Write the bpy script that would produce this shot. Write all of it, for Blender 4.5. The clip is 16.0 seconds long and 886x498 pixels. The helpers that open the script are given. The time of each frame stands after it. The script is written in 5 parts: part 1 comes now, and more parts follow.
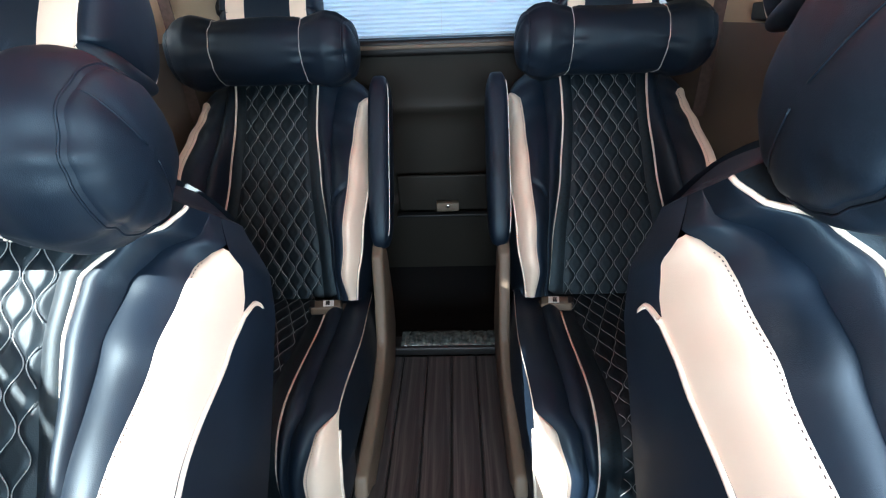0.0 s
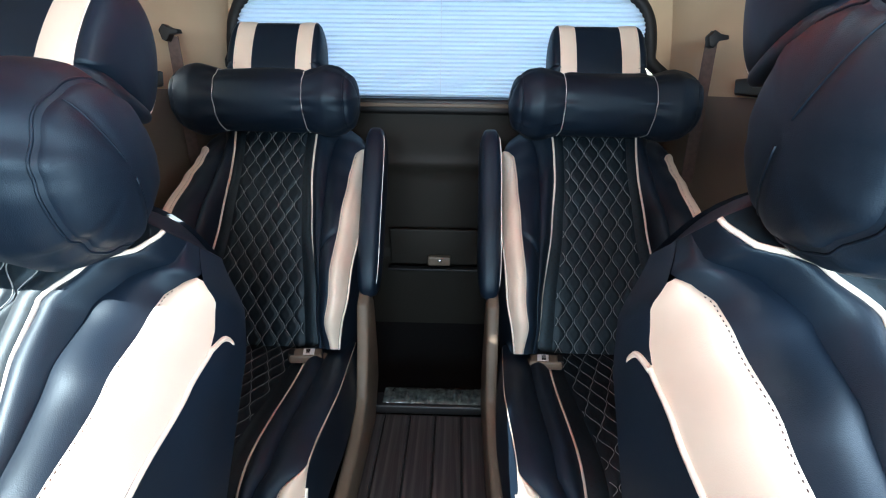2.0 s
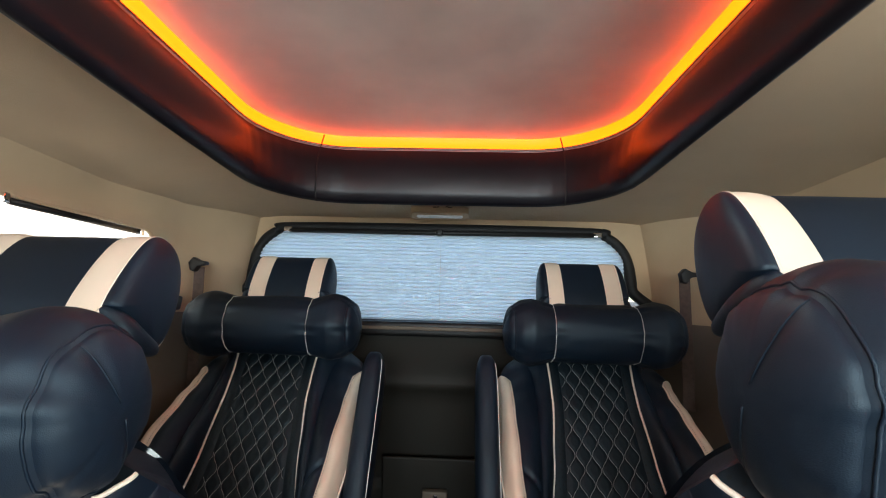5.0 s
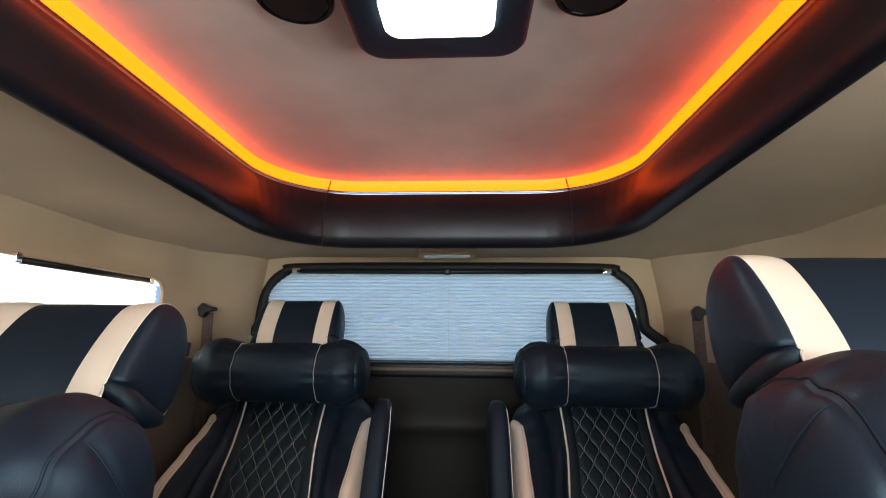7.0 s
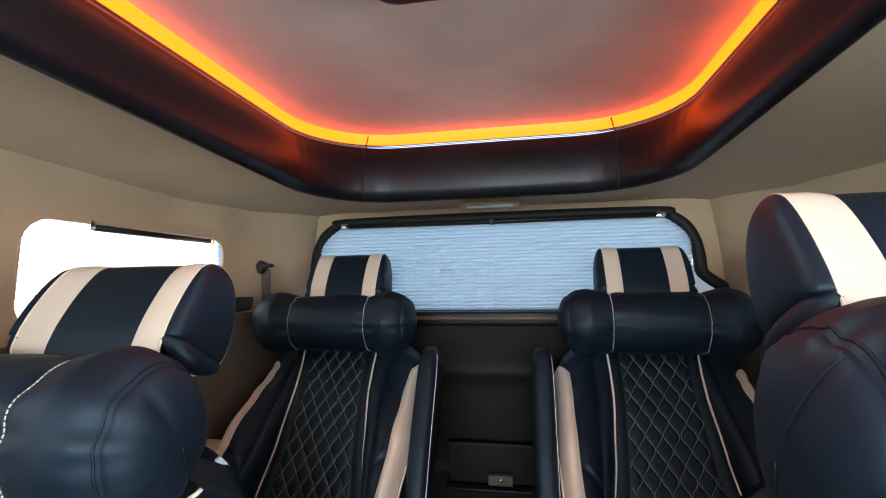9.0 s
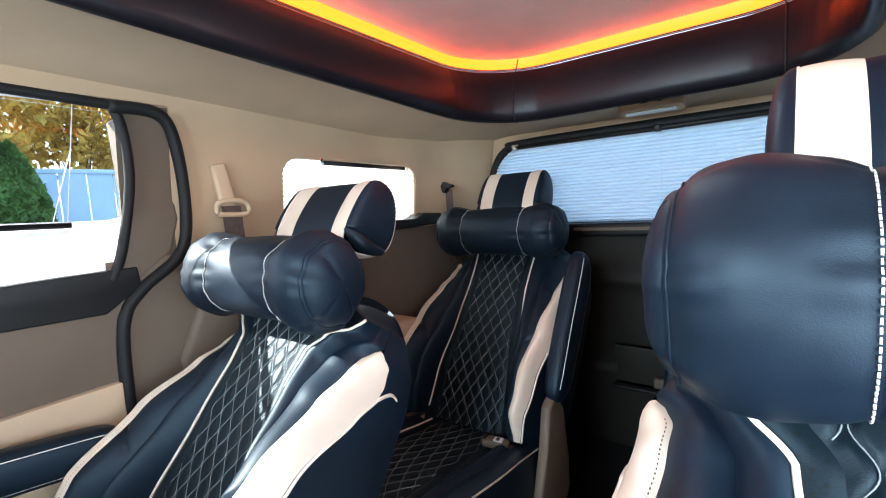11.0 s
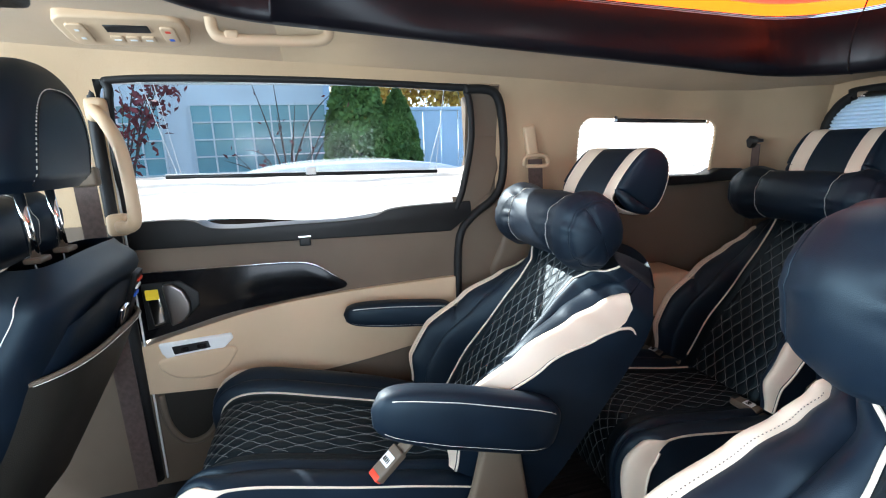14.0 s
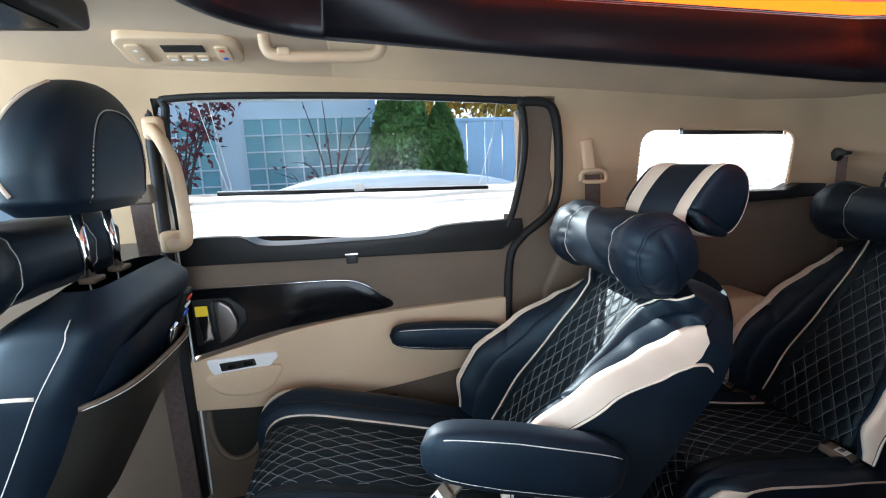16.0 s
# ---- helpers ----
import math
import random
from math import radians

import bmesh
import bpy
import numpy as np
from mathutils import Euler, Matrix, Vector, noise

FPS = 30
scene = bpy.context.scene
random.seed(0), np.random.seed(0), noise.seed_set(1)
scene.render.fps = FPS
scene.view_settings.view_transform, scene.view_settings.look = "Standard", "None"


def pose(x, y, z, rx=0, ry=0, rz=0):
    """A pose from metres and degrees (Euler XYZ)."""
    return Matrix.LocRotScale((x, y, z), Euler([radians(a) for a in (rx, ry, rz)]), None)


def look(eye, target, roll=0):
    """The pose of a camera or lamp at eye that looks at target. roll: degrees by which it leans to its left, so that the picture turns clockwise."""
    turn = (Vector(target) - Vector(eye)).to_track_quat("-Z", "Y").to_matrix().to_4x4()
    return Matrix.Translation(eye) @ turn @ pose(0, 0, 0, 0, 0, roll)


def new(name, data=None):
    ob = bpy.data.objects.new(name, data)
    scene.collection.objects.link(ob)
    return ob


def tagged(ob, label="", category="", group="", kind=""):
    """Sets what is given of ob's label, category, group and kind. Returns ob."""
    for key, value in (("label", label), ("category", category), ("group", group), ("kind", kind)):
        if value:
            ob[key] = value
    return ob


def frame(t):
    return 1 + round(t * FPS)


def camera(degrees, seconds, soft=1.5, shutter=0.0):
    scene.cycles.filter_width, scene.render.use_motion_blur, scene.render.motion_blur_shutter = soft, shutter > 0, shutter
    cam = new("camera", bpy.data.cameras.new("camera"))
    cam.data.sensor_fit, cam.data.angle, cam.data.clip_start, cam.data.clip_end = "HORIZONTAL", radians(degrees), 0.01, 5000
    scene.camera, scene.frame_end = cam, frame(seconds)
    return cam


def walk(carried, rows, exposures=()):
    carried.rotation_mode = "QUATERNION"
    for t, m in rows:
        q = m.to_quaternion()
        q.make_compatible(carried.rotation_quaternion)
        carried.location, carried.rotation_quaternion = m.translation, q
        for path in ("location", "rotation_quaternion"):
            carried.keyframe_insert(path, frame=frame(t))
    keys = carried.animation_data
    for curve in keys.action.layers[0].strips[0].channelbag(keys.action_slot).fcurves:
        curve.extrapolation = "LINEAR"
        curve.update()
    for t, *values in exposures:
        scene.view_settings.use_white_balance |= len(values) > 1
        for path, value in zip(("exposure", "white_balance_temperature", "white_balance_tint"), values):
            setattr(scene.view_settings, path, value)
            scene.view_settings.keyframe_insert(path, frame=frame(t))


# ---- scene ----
cam = camera(87.6, 16.0, 1.1)
EXPOSURES = [(0.0, 2.35, 5900, 9), (1.5, 2.35, 5850, 9), (3.5, 2.1, 6050, 9), (5.0, 1.85, 6650, 9), (8.0, 1.65, 6450, 9), (11.0, 2.1, 5850, 9), (13.5, 1.75, 5900, 9), (16.0, 1.45, 5850, 9)]
PATH = [
    (0, (0.018, -0.179, 0.933), (-0.049, 1.587, -0.003), -2.2),
    (0.5, (0.023, -0.178, 0.926), (-0.039, 1.611, 0.036), -1.5),
    (1, (0.022, -0.179, 0.912), (-0.034, 1.635, 0.072), -0.6),
    (1.5, (0.026, -0.175, 0.903), (-0.019, 1.669, 0.129), 0.2),
    (2, (0.029, -0.174, 0.901), (-0.011, 1.702, 0.208), 0.8),
    (2.5, (0.034, -0.169, 0.904), (0.005, 1.762, 0.385), 1.8),
    (3, (0.036, -0.17, 0.905), (0.0, 1.807, 0.605), 2.3),
    (3.5, (0.027, -0.186, 0.908), (-0.022, 1.81, 0.788), 2.2),
    (4, (0.03, -0.196, 0.923), (-0.025, 1.803, 0.9), 2.0),
    (4.5, (0.038, -0.195, 0.928), (-0.025, 1.802, 1.002), 1.8),
    (5, (0.044, -0.194, 0.935), (-0.026, 1.795, 1.132), 1.5),
    (5.2, (0.043, -0.197, 0.944), (-0.027, 1.79, 1.168), 1.4),
    (7.5, (0.052, -0.193, 0.994), (-0.07, 1.781, 1.291), 0.1),
    (8, (0.059, -0.185, 0.997), (-0.084, 1.795, 1.242), -0.3),
    (10.3, (0.249, -0.216, 0.973), (-0.669, 1.557, 0.865), -2.4),
    (10.5, (0.287, -0.229, 0.967), (-0.727, 1.49, 0.835), -2.6),
    (11, (0.357, -0.269, 0.947), (-0.874, 1.295, 0.75), -3.6),
    (11.5, (0.437, -0.314, 0.951), (-0.994, 1.06, 0.695), -4.4),
    (12, (0.521, -0.361, 1.002), (-1.076, 0.799, 0.683), -4.6),
    (12.5, (0.554, -0.382, 1.007), (-1.162, 0.584, 0.656), -4.3),
    (13, (0.57, -0.375, 1.016), (-1.243, 0.373, 0.626), -3.3),
    (13.5, (0.605, -0.37, 1.02), (-1.266, 0.193, 0.593), -2.1),
    (14, (0.619, -0.364, 1.025), (-1.269, 0.138, 0.595), -1.9),
    (14.5, (0.623, -0.377, 1.033), (-1.278, 0.079, 0.611), -1.8),
    (15, (0.614, -0.434, 1.011), (-1.3, -0.013, 0.612), -1.8),
    (15.5, (0.596, -0.433, 1.038), (-1.329, -0.055, 0.647), -1.9),
    (16, (0.546, -0.375, 1.042), (-1.389, -0.041, 0.659), -2.2),
]
walk(cam, [(t, look(eye, target, roll)) for t, eye, target, roll in PATH], EXPOSURES)

# ---- light and sky ----
world = bpy.data.worlds.new("world")
scene.world = world
world.use_nodes = True
wn = world.node_tree.nodes
sky = wn.new("ShaderNodeTexSky")
sky.sky_type, sky.sun_disc = "NISHITA", False
SUN_TRAVEL = Vector((1.0, 0.70, -0.82)).normalized()
sky.sun_elevation = math.asin(-SUN_TRAVEL.z)
sky.sun_rotation = math.atan2(-SUN_TRAVEL.x, -SUN_TRAVEL.y)
world.node_tree.links.new(sky.outputs[0], wn["Background"].inputs[0])
wn["Background"].inputs[1].default_value = 0.15
sun = new("sun", bpy.data.lights.new("sun", "SUN"))
sun.data.energy, sun.data.angle, sun.data.color = 5.0, radians(0.5), (1.0, 0.95, 0.86)
sun.matrix_world = look((-8, -6, 8), Vector((-8, -6, 8)) + SUN_TRAVEL)


def window_light(name, place, target, width, height, power, colour):
    lamp = new(name, bpy.data.lights.new(name, "AREA"))
    lamp.data.shape, lamp.data.size, lamp.data.size_y = "RECTANGLE", width, height
    lamp.data.energy, lamp.data.color = power, colour
    lamp.matrix_world = look(place, target)
    return lamp


window_light("windscreen_daylight", (0, -2.05, 1.14), (0, -0.3, 0.40), 1.4, 0.5, 21, (0.80, 0.93, 1.0))
window_light("open_door_daylight", (0.93, -0.4, 0.72), (-0.8, -0.4, 0.42), 0.9, 0.9, 6.0, (0.86, 0.94, 1.0))


# ---- materials ----
def material(name, colour, rough=0.5, metal=0.0, vary=0.12, scale=6.0, grain=0.0, grain_scale=300.0, sheen=0.0, coat=0.0, spread=0.0, gloss=0.3):
    """A surface with slow colour variation (vary, scale) and fine relief (grain, grain_scale)."""
    m = bpy.data.materials.new(name)
    m.use_nodes = True
    n, l = m.node_tree.nodes, m.node_tree.links
    b = n["Principled BSDF"]
    b.inputs["Metallic"].default_value = metal
    b.inputs["Coat Weight"].default_value = coat
    b.inputs["Sheen Weight"].default_value = sheen
    b.inputs["Specular IOR Level"].default_value = gloss
    co = n.new("ShaderNodeTexCoord")
    big = n.new("ShaderNodeTexNoise")
    big.inputs["Scale"].default_value, big.inputs["Detail"].default_value = scale, 4
    l.new(co.outputs["Object"], big.inputs["Vector"])
    ramp = n.new("ShaderNodeMapRange")
    ramp.inputs["From Min"].default_value, ramp.inputs["From Max"].default_value = 0.3, 0.7
    ramp.inputs["To Min"].default_value, ramp.inputs["To Max"].default_value = 1 - vary, 1 + vary
    l.new(big.outputs["Fac"], ramp.inputs["Value"])
    tint = n.new("ShaderNodeVectorMath")
    tint.operation = "SCALE"
    tint.inputs[0].default_value = colour[:3]
    l.new(ramp.outputs[0], tint.inputs["Scale"])
    out = tint.outputs[0]
    if spread:
        info = n.new("ShaderNodeObjectInfo")
        r2 = n.new("ShaderNodeMapRange")
        r2.inputs["To Min"].default_value, r2.inputs["To Max"].default_value = 1 - spread, 1 + spread
        l.new(info.outputs["Random"], r2.inputs["Value"])
        t2 = n.new("ShaderNodeVectorMath")
        t2.operation = "SCALE"
        l.new(out, t2.inputs[0]), l.new(r2.outputs[0], t2.inputs["Scale"])
        out = t2.outputs[0]
    l.new(out, b.inputs["Base Color"])
    rr = n.new("ShaderNodeMapRange")
    rr.inputs["To Min"].default_value, rr.inputs["To Max"].default_value = max(0.02, rough - 0.08), min(1, rough + 0.08)
    l.new(big.outputs["Fac"], rr.inputs["Value"]), l.new(rr.outputs[0], b.inputs["Roughness"])
    if grain:
        vor = n.new("ShaderNodeTexVoronoi")
        vor.inputs["Scale"].default_value = grain_scale
        fine = n.new("ShaderNodeTexNoise")
        fine.inputs["Scale"].default_value, fine.inputs["Detail"].default_value = grain_scale * 0.12, 5
        l.new(co.outputs["Object"], vor.inputs["Vector"]), l.new(co.outputs["Object"], fine.inputs["Vector"])
        add = n.new("ShaderNodeMath")
        add.operation = "ADD"
        l.new(vor.outputs["Distance"], add.inputs[0]), l.new(fine.outputs["Fac"], add.inputs[1])
        bump = n.new("ShaderNodeBump")
        bump.inputs["Strength"].default_value, bump.inputs["Distance"].default_value = grain, 0.0015
        l.new(add.outputs[0], bump.inputs["Height"]), l.new(bump.outputs[0], b.inputs["Normal"])
    return m


def perforated(name, base):
    """Leather with rows of small dark holes."""
    m = base.copy()
    m.name = name
    n, l = m.node_tree.nodes, m.node_tree.links
    b = n["Principled BSDF"]
    co = n.new("ShaderNodeTexCoord")
    sep = n.new("ShaderNodeSeparateXYZ")
    l.new(co.outputs["UV"], sep.inputs[0])
    waves = []
    for axis in (0, 1):
        k = n.new("ShaderNodeMath")
        k.operation = "MULTIPLY"
        k.inputs[1].default_value = math.pi / 0.0085
        l.new(sep.outputs[axis], k.inputs[0])
        s = n.new("ShaderNodeMath")
        s.operation = "SINE"
        l.new(k.outputs[0], s.inputs[0])
        waves.append(s)
    mul = n.new("ShaderNodeMath")
    mul.operation = "MULTIPLY"
    l.new(waves[0].outputs[0], mul.inputs[0]), l.new(waves[1].outputs[0], mul.inputs[1])
    hole = n.new("ShaderNodeMath")
    hole.operation = "GREATER_THAN"
    hole.inputs[1].default_value = 0.72
    l.new(mul.outputs[0], hole.inputs[0])
    mix = n.new("ShaderNodeMix")
    mix.data_type = "RGBA"
    src = b.inputs["Base Color"].links[0].from_socket
    l.new(hole.outputs[0], mix.inputs["Factor"]), l.new(src, mix.inputs["A"])
    mix.inputs["B"].default_value = (0.002, 0.002, 0.002, 1)
    l.new(mix.outputs["Result"], b.inputs["Base Color"])
    return m


def thread_material(name, colour):
    m = material(name, colour, 0.7, vary=0.25, scale=260)
    return m


def emitter(name, colour, strength):
    m = bpy.data.materials.new(name)
    m.use_nodes = True
    b = m.node_tree.nodes["Principled BSDF"]
    b.inputs["Base Color"].default_value = (*colour, 1)
    b.inputs["Emission Color"].default_value = (*colour, 1)
    b.inputs["Emission Strength"].default_value = strength
    return m


def pleat_fabric(name, colour, through_share, pitch):
    """Thin woven blind cloth that lets daylight through, with fine thread relief."""
    m = bpy.data.materials.new(name)
    m.use_nodes = True
    n, l = m.node_tree.nodes, m.node_tree.links
    co = n.new("ShaderNodeTexCoord")
    noi = n.new("ShaderNodeTexNoise")
    noi.inputs["Scale"].default_value, noi.inputs["Detail"].default_value = pitch, 6
    l.new(co.outputs["Object"], noi.inputs["Vector"])
    ramp = n.new("ShaderNodeMapRange")
    ramp.inputs["To Min"].default_value, ramp.inputs["To Max"].default_value = 0.97, 1.02
    l.new(noi.outputs["Fac"], ramp.inputs["Value"])
    tint = n.new("ShaderNodeVectorMath")
    tint.operation = "SCALE"
    tint.inputs[0].default_value = colour
    l.new(ramp.outputs[0], tint.inputs["Scale"])
    dif, tra, mix = n.new("ShaderNodeBsdfDiffuse"), n.new("ShaderNodeBsdfTranslucent"), n.new("ShaderNodeMixShader")
    mix.inputs[0].default_value = through_share
    l.new(tint.outputs[0], dif.inputs[0]), l.new(tint.outputs[0], tra.inputs[0])
    l.new(dif.outputs[0], mix.inputs[1]), l.new(tra.outputs[0], mix.inputs[2])
    l.new(mix.outputs[0], n["Material Output"].inputs[0])
    return m


def glass_material(name, tint):
    m = bpy.data.materials.new(name)
    m.use_nodes = True
    n, l = m.node_tree.nodes, m.node_tree.links
    tr, gl, mix, fr = n.new("ShaderNodeBsdfTransparent"), n.new("ShaderNodeBsdfGlossy"), n.new("ShaderNodeMixShader"), n.new("ShaderNodeFresnel")
    tr.inputs[0].default_value = (*tint, 1)
    gl.inputs["Roughness"].default_value = 0.02
    fr.inputs[0].default_value = 1.18
    l.new(fr.outputs[0], mix.inputs[0]), l.new(tr.outputs[0], mix.inputs[1]), l.new(gl.outputs[0], mix.inputs[2])
    l.new(mix.outputs[0], n["Material Output"].inputs[0])
    return m


def wood_material(name, dark, light):
    m = material(name, dark, 0.42, vary=0.1, scale=9, spread=0.22)
    n, l = m.node_tree.nodes, m.node_tree.links
    b = n["Principled BSDF"]
    co = n.new("ShaderNodeTexCoord")
    mp = n.new("ShaderNodeMapping")
    mp.inputs["Scale"].default_value = (55, 2.2, 20)
    l.new(co.outputs["Object"], mp.inputs[0])
    noi = n.new("ShaderNodeTexNoise")
    noi.inputs["Scale"].default_value, noi.inputs["Detail"].default_value, noi.inputs["Distortion"].default_value = 1.0, 7, 1.2
    l.new(mp.outputs[0], noi.inputs["Vector"])
    ramp = n.new("ShaderNodeMapRange")
    ramp.inputs["From Min"].default_value, ramp.inputs["From Max"].default_value = 0.4, 0.68
    l.new(noi.outputs["Fac"], ramp.inputs["Value"])
    mix = n.new("ShaderNodeMix")
    mix.data_type = "RGBA"
    src = b.inputs["Base Color"].links[0].from_socket
    l.new(ramp.outputs[0], mix.inputs["Factor"]), l.new(src, mix.inputs["A"])
    mix.inputs["B"].default_value = (*light, 1)
    l.new(mix.outputs["Result"], b.inputs["Base Color"])
    bump = n.new("ShaderNodeBump")
    bump.inputs["Strength"].default_value, bump.inputs["Distance"].default_value = 0.25, 0.001
    l.new(noi.outputs["Fac"], bump.inputs["Height"]), l.new(bump.outputs[0], b.inputs["Normal"])
    return m


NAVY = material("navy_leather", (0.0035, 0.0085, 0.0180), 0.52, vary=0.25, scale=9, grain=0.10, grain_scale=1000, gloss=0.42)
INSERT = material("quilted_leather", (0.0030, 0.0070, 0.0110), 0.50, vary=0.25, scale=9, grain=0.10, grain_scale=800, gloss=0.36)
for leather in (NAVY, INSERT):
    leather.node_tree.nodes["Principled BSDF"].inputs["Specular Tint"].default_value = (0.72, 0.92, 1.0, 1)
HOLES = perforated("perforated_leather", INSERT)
CREAM = material("cream_leather", (0.74, 0.62, 0.49), 0.42, vary=0.06, scale=7, grain=0.08, grain_scale=800)
PIPING = material("piping_leather", (0.78, 0.68, 0.56), 0.45, vary=0.06, scale=40)
THREAD = thread_material("grey_thread", (0.24, 0.26, 0.26))
PALE_THREAD = thread_material("pale_thread", (0.75, 0.72, 0.66))
TAUPE = material("taupe_plastic", (0.135, 0.104, 0.074), 0.5, vary=0.08, scale=5, grain=0.15, grain_scale=600)
BROWN = material("brown_trim", (0.150, 0.112, 0.080), 0.55, vary=0.08, scale=5, grain=0.2, grain_scale=600)
BEIGE = material("beige_trim", (0.60, 0.44, 0.285), 0.5, vary=0.05, scale=5, grain=0.15, grain_scale=600)
LINER = material("headliner_cloth", (0.53, 0.385, 0.240), 0.9, vary=0.07, scale=5, grain=0.5, grain_scale=900, sheen=0.15)
SUEDE = material("suede_ceiling", (0.74, 0.62, 0.53), 0.95, vary=0.16, scale=4, grain=0.3, grain_scale=700, sheen=0.3)
BLACK = material("black_plastic", (0.010, 0.010, 0.010), 0.45, vary=0.2, scale=10, grain=0.1, grain_scale=500)
RUBBER = material("black_rubber", (0.012, 0.012, 0.012), 0.6, vary=0.2, scale=20)
GLOSS = material("gloss_black", (0.004, 0.004, 0.005), 0.16, vary=0.2, scale=3, coat=0.1, gloss=0.25)
CARPET = material("dark_carpet", (0.006, 0.006, 0.0065), 0.95, vary=0.3, scale=40, grain=0.6, grain_scale=900)
BEZEL = material("ceiling_leather", (0.006, 0.006, 0.009), 0.36, vary=0.2, scale=9, grain=0.06, grain_scale=700, gloss=0.3)
DULL = material("dull_metal", (0.22, 0.20, 0.19), 0.32, metal=1.0, vary=0.1)
CHROME = material("chrome", (0.82, 0.82, 0.83), 0.1, metal=1.0, vary=0.05)
WHITE = material("white_plastic", (0.78, 0.78, 0.76), 0.35, vary=0.04)
RED = material("red_plastic", (0.70, 0.06, 0.03), 0.4, vary=0.1)
YELLOW = material("yellow_label", (0.85, 0.60, 0.03), 0.5, vary=0.05)
BLUE = material("blue_plastic", (0.03, 0.12, 0.6), 0.4, vary=0.1)
FILM = material("clear_wrap", (0.05, 0.06, 0.055), 0.12, vary=0.6, scale=60, grain=0.9, grain_scale=60)
WOOD = wood_material("plank_wood", (0.030, 0.027, 0.026), (0.080, 0.070, 0.064))
BLIND = pleat_fabric("pale_blind_cloth", (0.84, 0.91, 0.96), 0.72, 220)
BAG = pleat_fabric("white_shade_cloth", (0.92, 0.92, 0.90), 0.5, 120)
GLASS = glass_material("privacy_glass", (0.92, 0.95, 0.95))
CLEAR = glass_material("clear_glass", (0.93, 0.95, 0.95))
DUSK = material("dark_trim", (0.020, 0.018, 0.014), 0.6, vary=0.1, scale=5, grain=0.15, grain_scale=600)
LED = emitter("amber_led", (1.0, 0.085, 0.0015), 1.95)
LAMP = emitter("white_lamp", (1.0, 0.93, 0.88), 8.0)
WEB = material("belt_webbing", (0.10, 0.07, 0.06), 0.7, vary=0.2, scale=80, grain=0.5, grain_scale=500)


# ---- mesh helpers ----
def thing(name, place=(0, 0, 0), label="", category="", group="", kind=""):
    ob = new(name)
    ob.empty_display_size = 0.05
    ob.location = place
    return tagged(ob, label, category, group, kind)


def link_mesh(name, verts, faces, mat, parent=None, label="", smooth=True, uvs=None):
    me = bpy.data.meshes.new(name)
    me.from_pydata([tuple(v) for v in verts], [], faces)
    if smooth:
        me.polygons.foreach_set("use_smooth", [True] * len(me.polygons))
    if uvs is not None:
        layer = me.uv_layers.new(name="uv")
        for loop in me.loops:
            layer.data[loop.index].uv = uvs[loop.vertex_index]
    me.materials.append(mat)
    me.update()
    ob = new(name, me)
    if parent is not None:
        ob.parent = parent
    if label:
        tagged(ob, label)
    return ob


def part(name, bm, mat, parent=None, label="", smooth=True):
    me = bpy.data.meshes.new(name)
    bmesh.ops.recalc_face_normals(bm, faces=bm.faces)
    bm.to_mesh(me)
    bm.free()
    if smooth:
        me.polygons.foreach_set("use_smooth", [True] * len(me.polygons))
        me.set_sharp_from_angle(angle=radians(40))
    me.materials.append(mat)
    ob = new(name, me)
    if parent is not None:
        ob.parent = parent
    if label:
        tagged(ob, label)
    return ob


def grid_faces(nu, nv, wrap_u=False):
    faces = []
    for j in range(nv - 1):
        for i in range(nu if wrap_u else nu - 1):
            k = (i + 1) % nu
            faces.append((j * nu + i, j * nu + k, (j + 1) * nu + k, (j + 1) * nu + i))
    return faces


def sheet(name, f, nu, nv, mat, parent=None, label="", wrap_u=False, uv=False):
    """A smooth surface f(a, b), a and b from 0 to 1."""
    da = nu if wrap_u else nu - 1
    pts = [f(i / da, j / (nv - 1)) for j in range(nv) for i in range(nu)]
    uvs = None
    if uv:
        uvs = []
        for j in range(nv):
            for i in range(nu):
                uvs.append((pts[j * nu + i][0], j / (nv - 1) * uv))
    return link_mesh(name, pts, grid_faces(nu, nv, wrap_u), mat, parent, label, True, uvs)


def tube_data(pts, r, sides=6, closed=False):
    """A round bar along a line of points."""
    pts = [Vector(p) for p in pts]
    n = len(pts)
    verts, faces = [], []
    up = Vector((0.31, 0.17, 0.93))
    for i, p in enumerate(pts):
        a = pts[(i - 1) % n] if (i or closed) else p
        b = pts[(i + 1) % n] if (i < n - 1 or closed) else p
        d = (b - a).normalized() if (b - a).length > 1e-9 else Vector((0, 0, 1))
        s = d.cross(up)
        s = s.normalized() if s.length > 1e-6 else Vector((1, 0, 0))
        t = s.cross(d)
        rr = r(i / max(1, n - 1)) if callable(r) else r
        for k in range(sides):
            an = 2 * math.pi * k / sides
            verts.append(p + (s * math.cos(an) + t * math.sin(an)) * rr)
    for j in range(n if closed else n - 1):
        for k in range(sides):
            a, b = j * sides + k, j * sides + (k + 1) % sides
            c, d = ((j + 1) % n) * sides + (k + 1) % sides, ((j + 1) % n) * sides + k
            faces.append((a, b, c, d))
    if not closed:
        faces.append(tuple(range(sides))[::-1])
        faces.append(tuple(range((n - 1) * sides, n * sides)))
    return verts, faces


def tube(name, pts, r, mat, parent=None, label="", sides=8, closed=False):
    v, f = tube_data(pts, r, sides, closed)
    return link_mesh(name, v, f, mat, parent, label)


def tubes(name, lines, r, mat, parent=None, label="", sides=4):
    verts, faces = [], []
    for line in lines:
        v, f = tube_data(line, r, sides)
        o = len(verts)
        verts += v
        faces += [tuple(i + o for i in q) for q in f]
    return link_mesh(name, verts, faces, mat, parent, label)


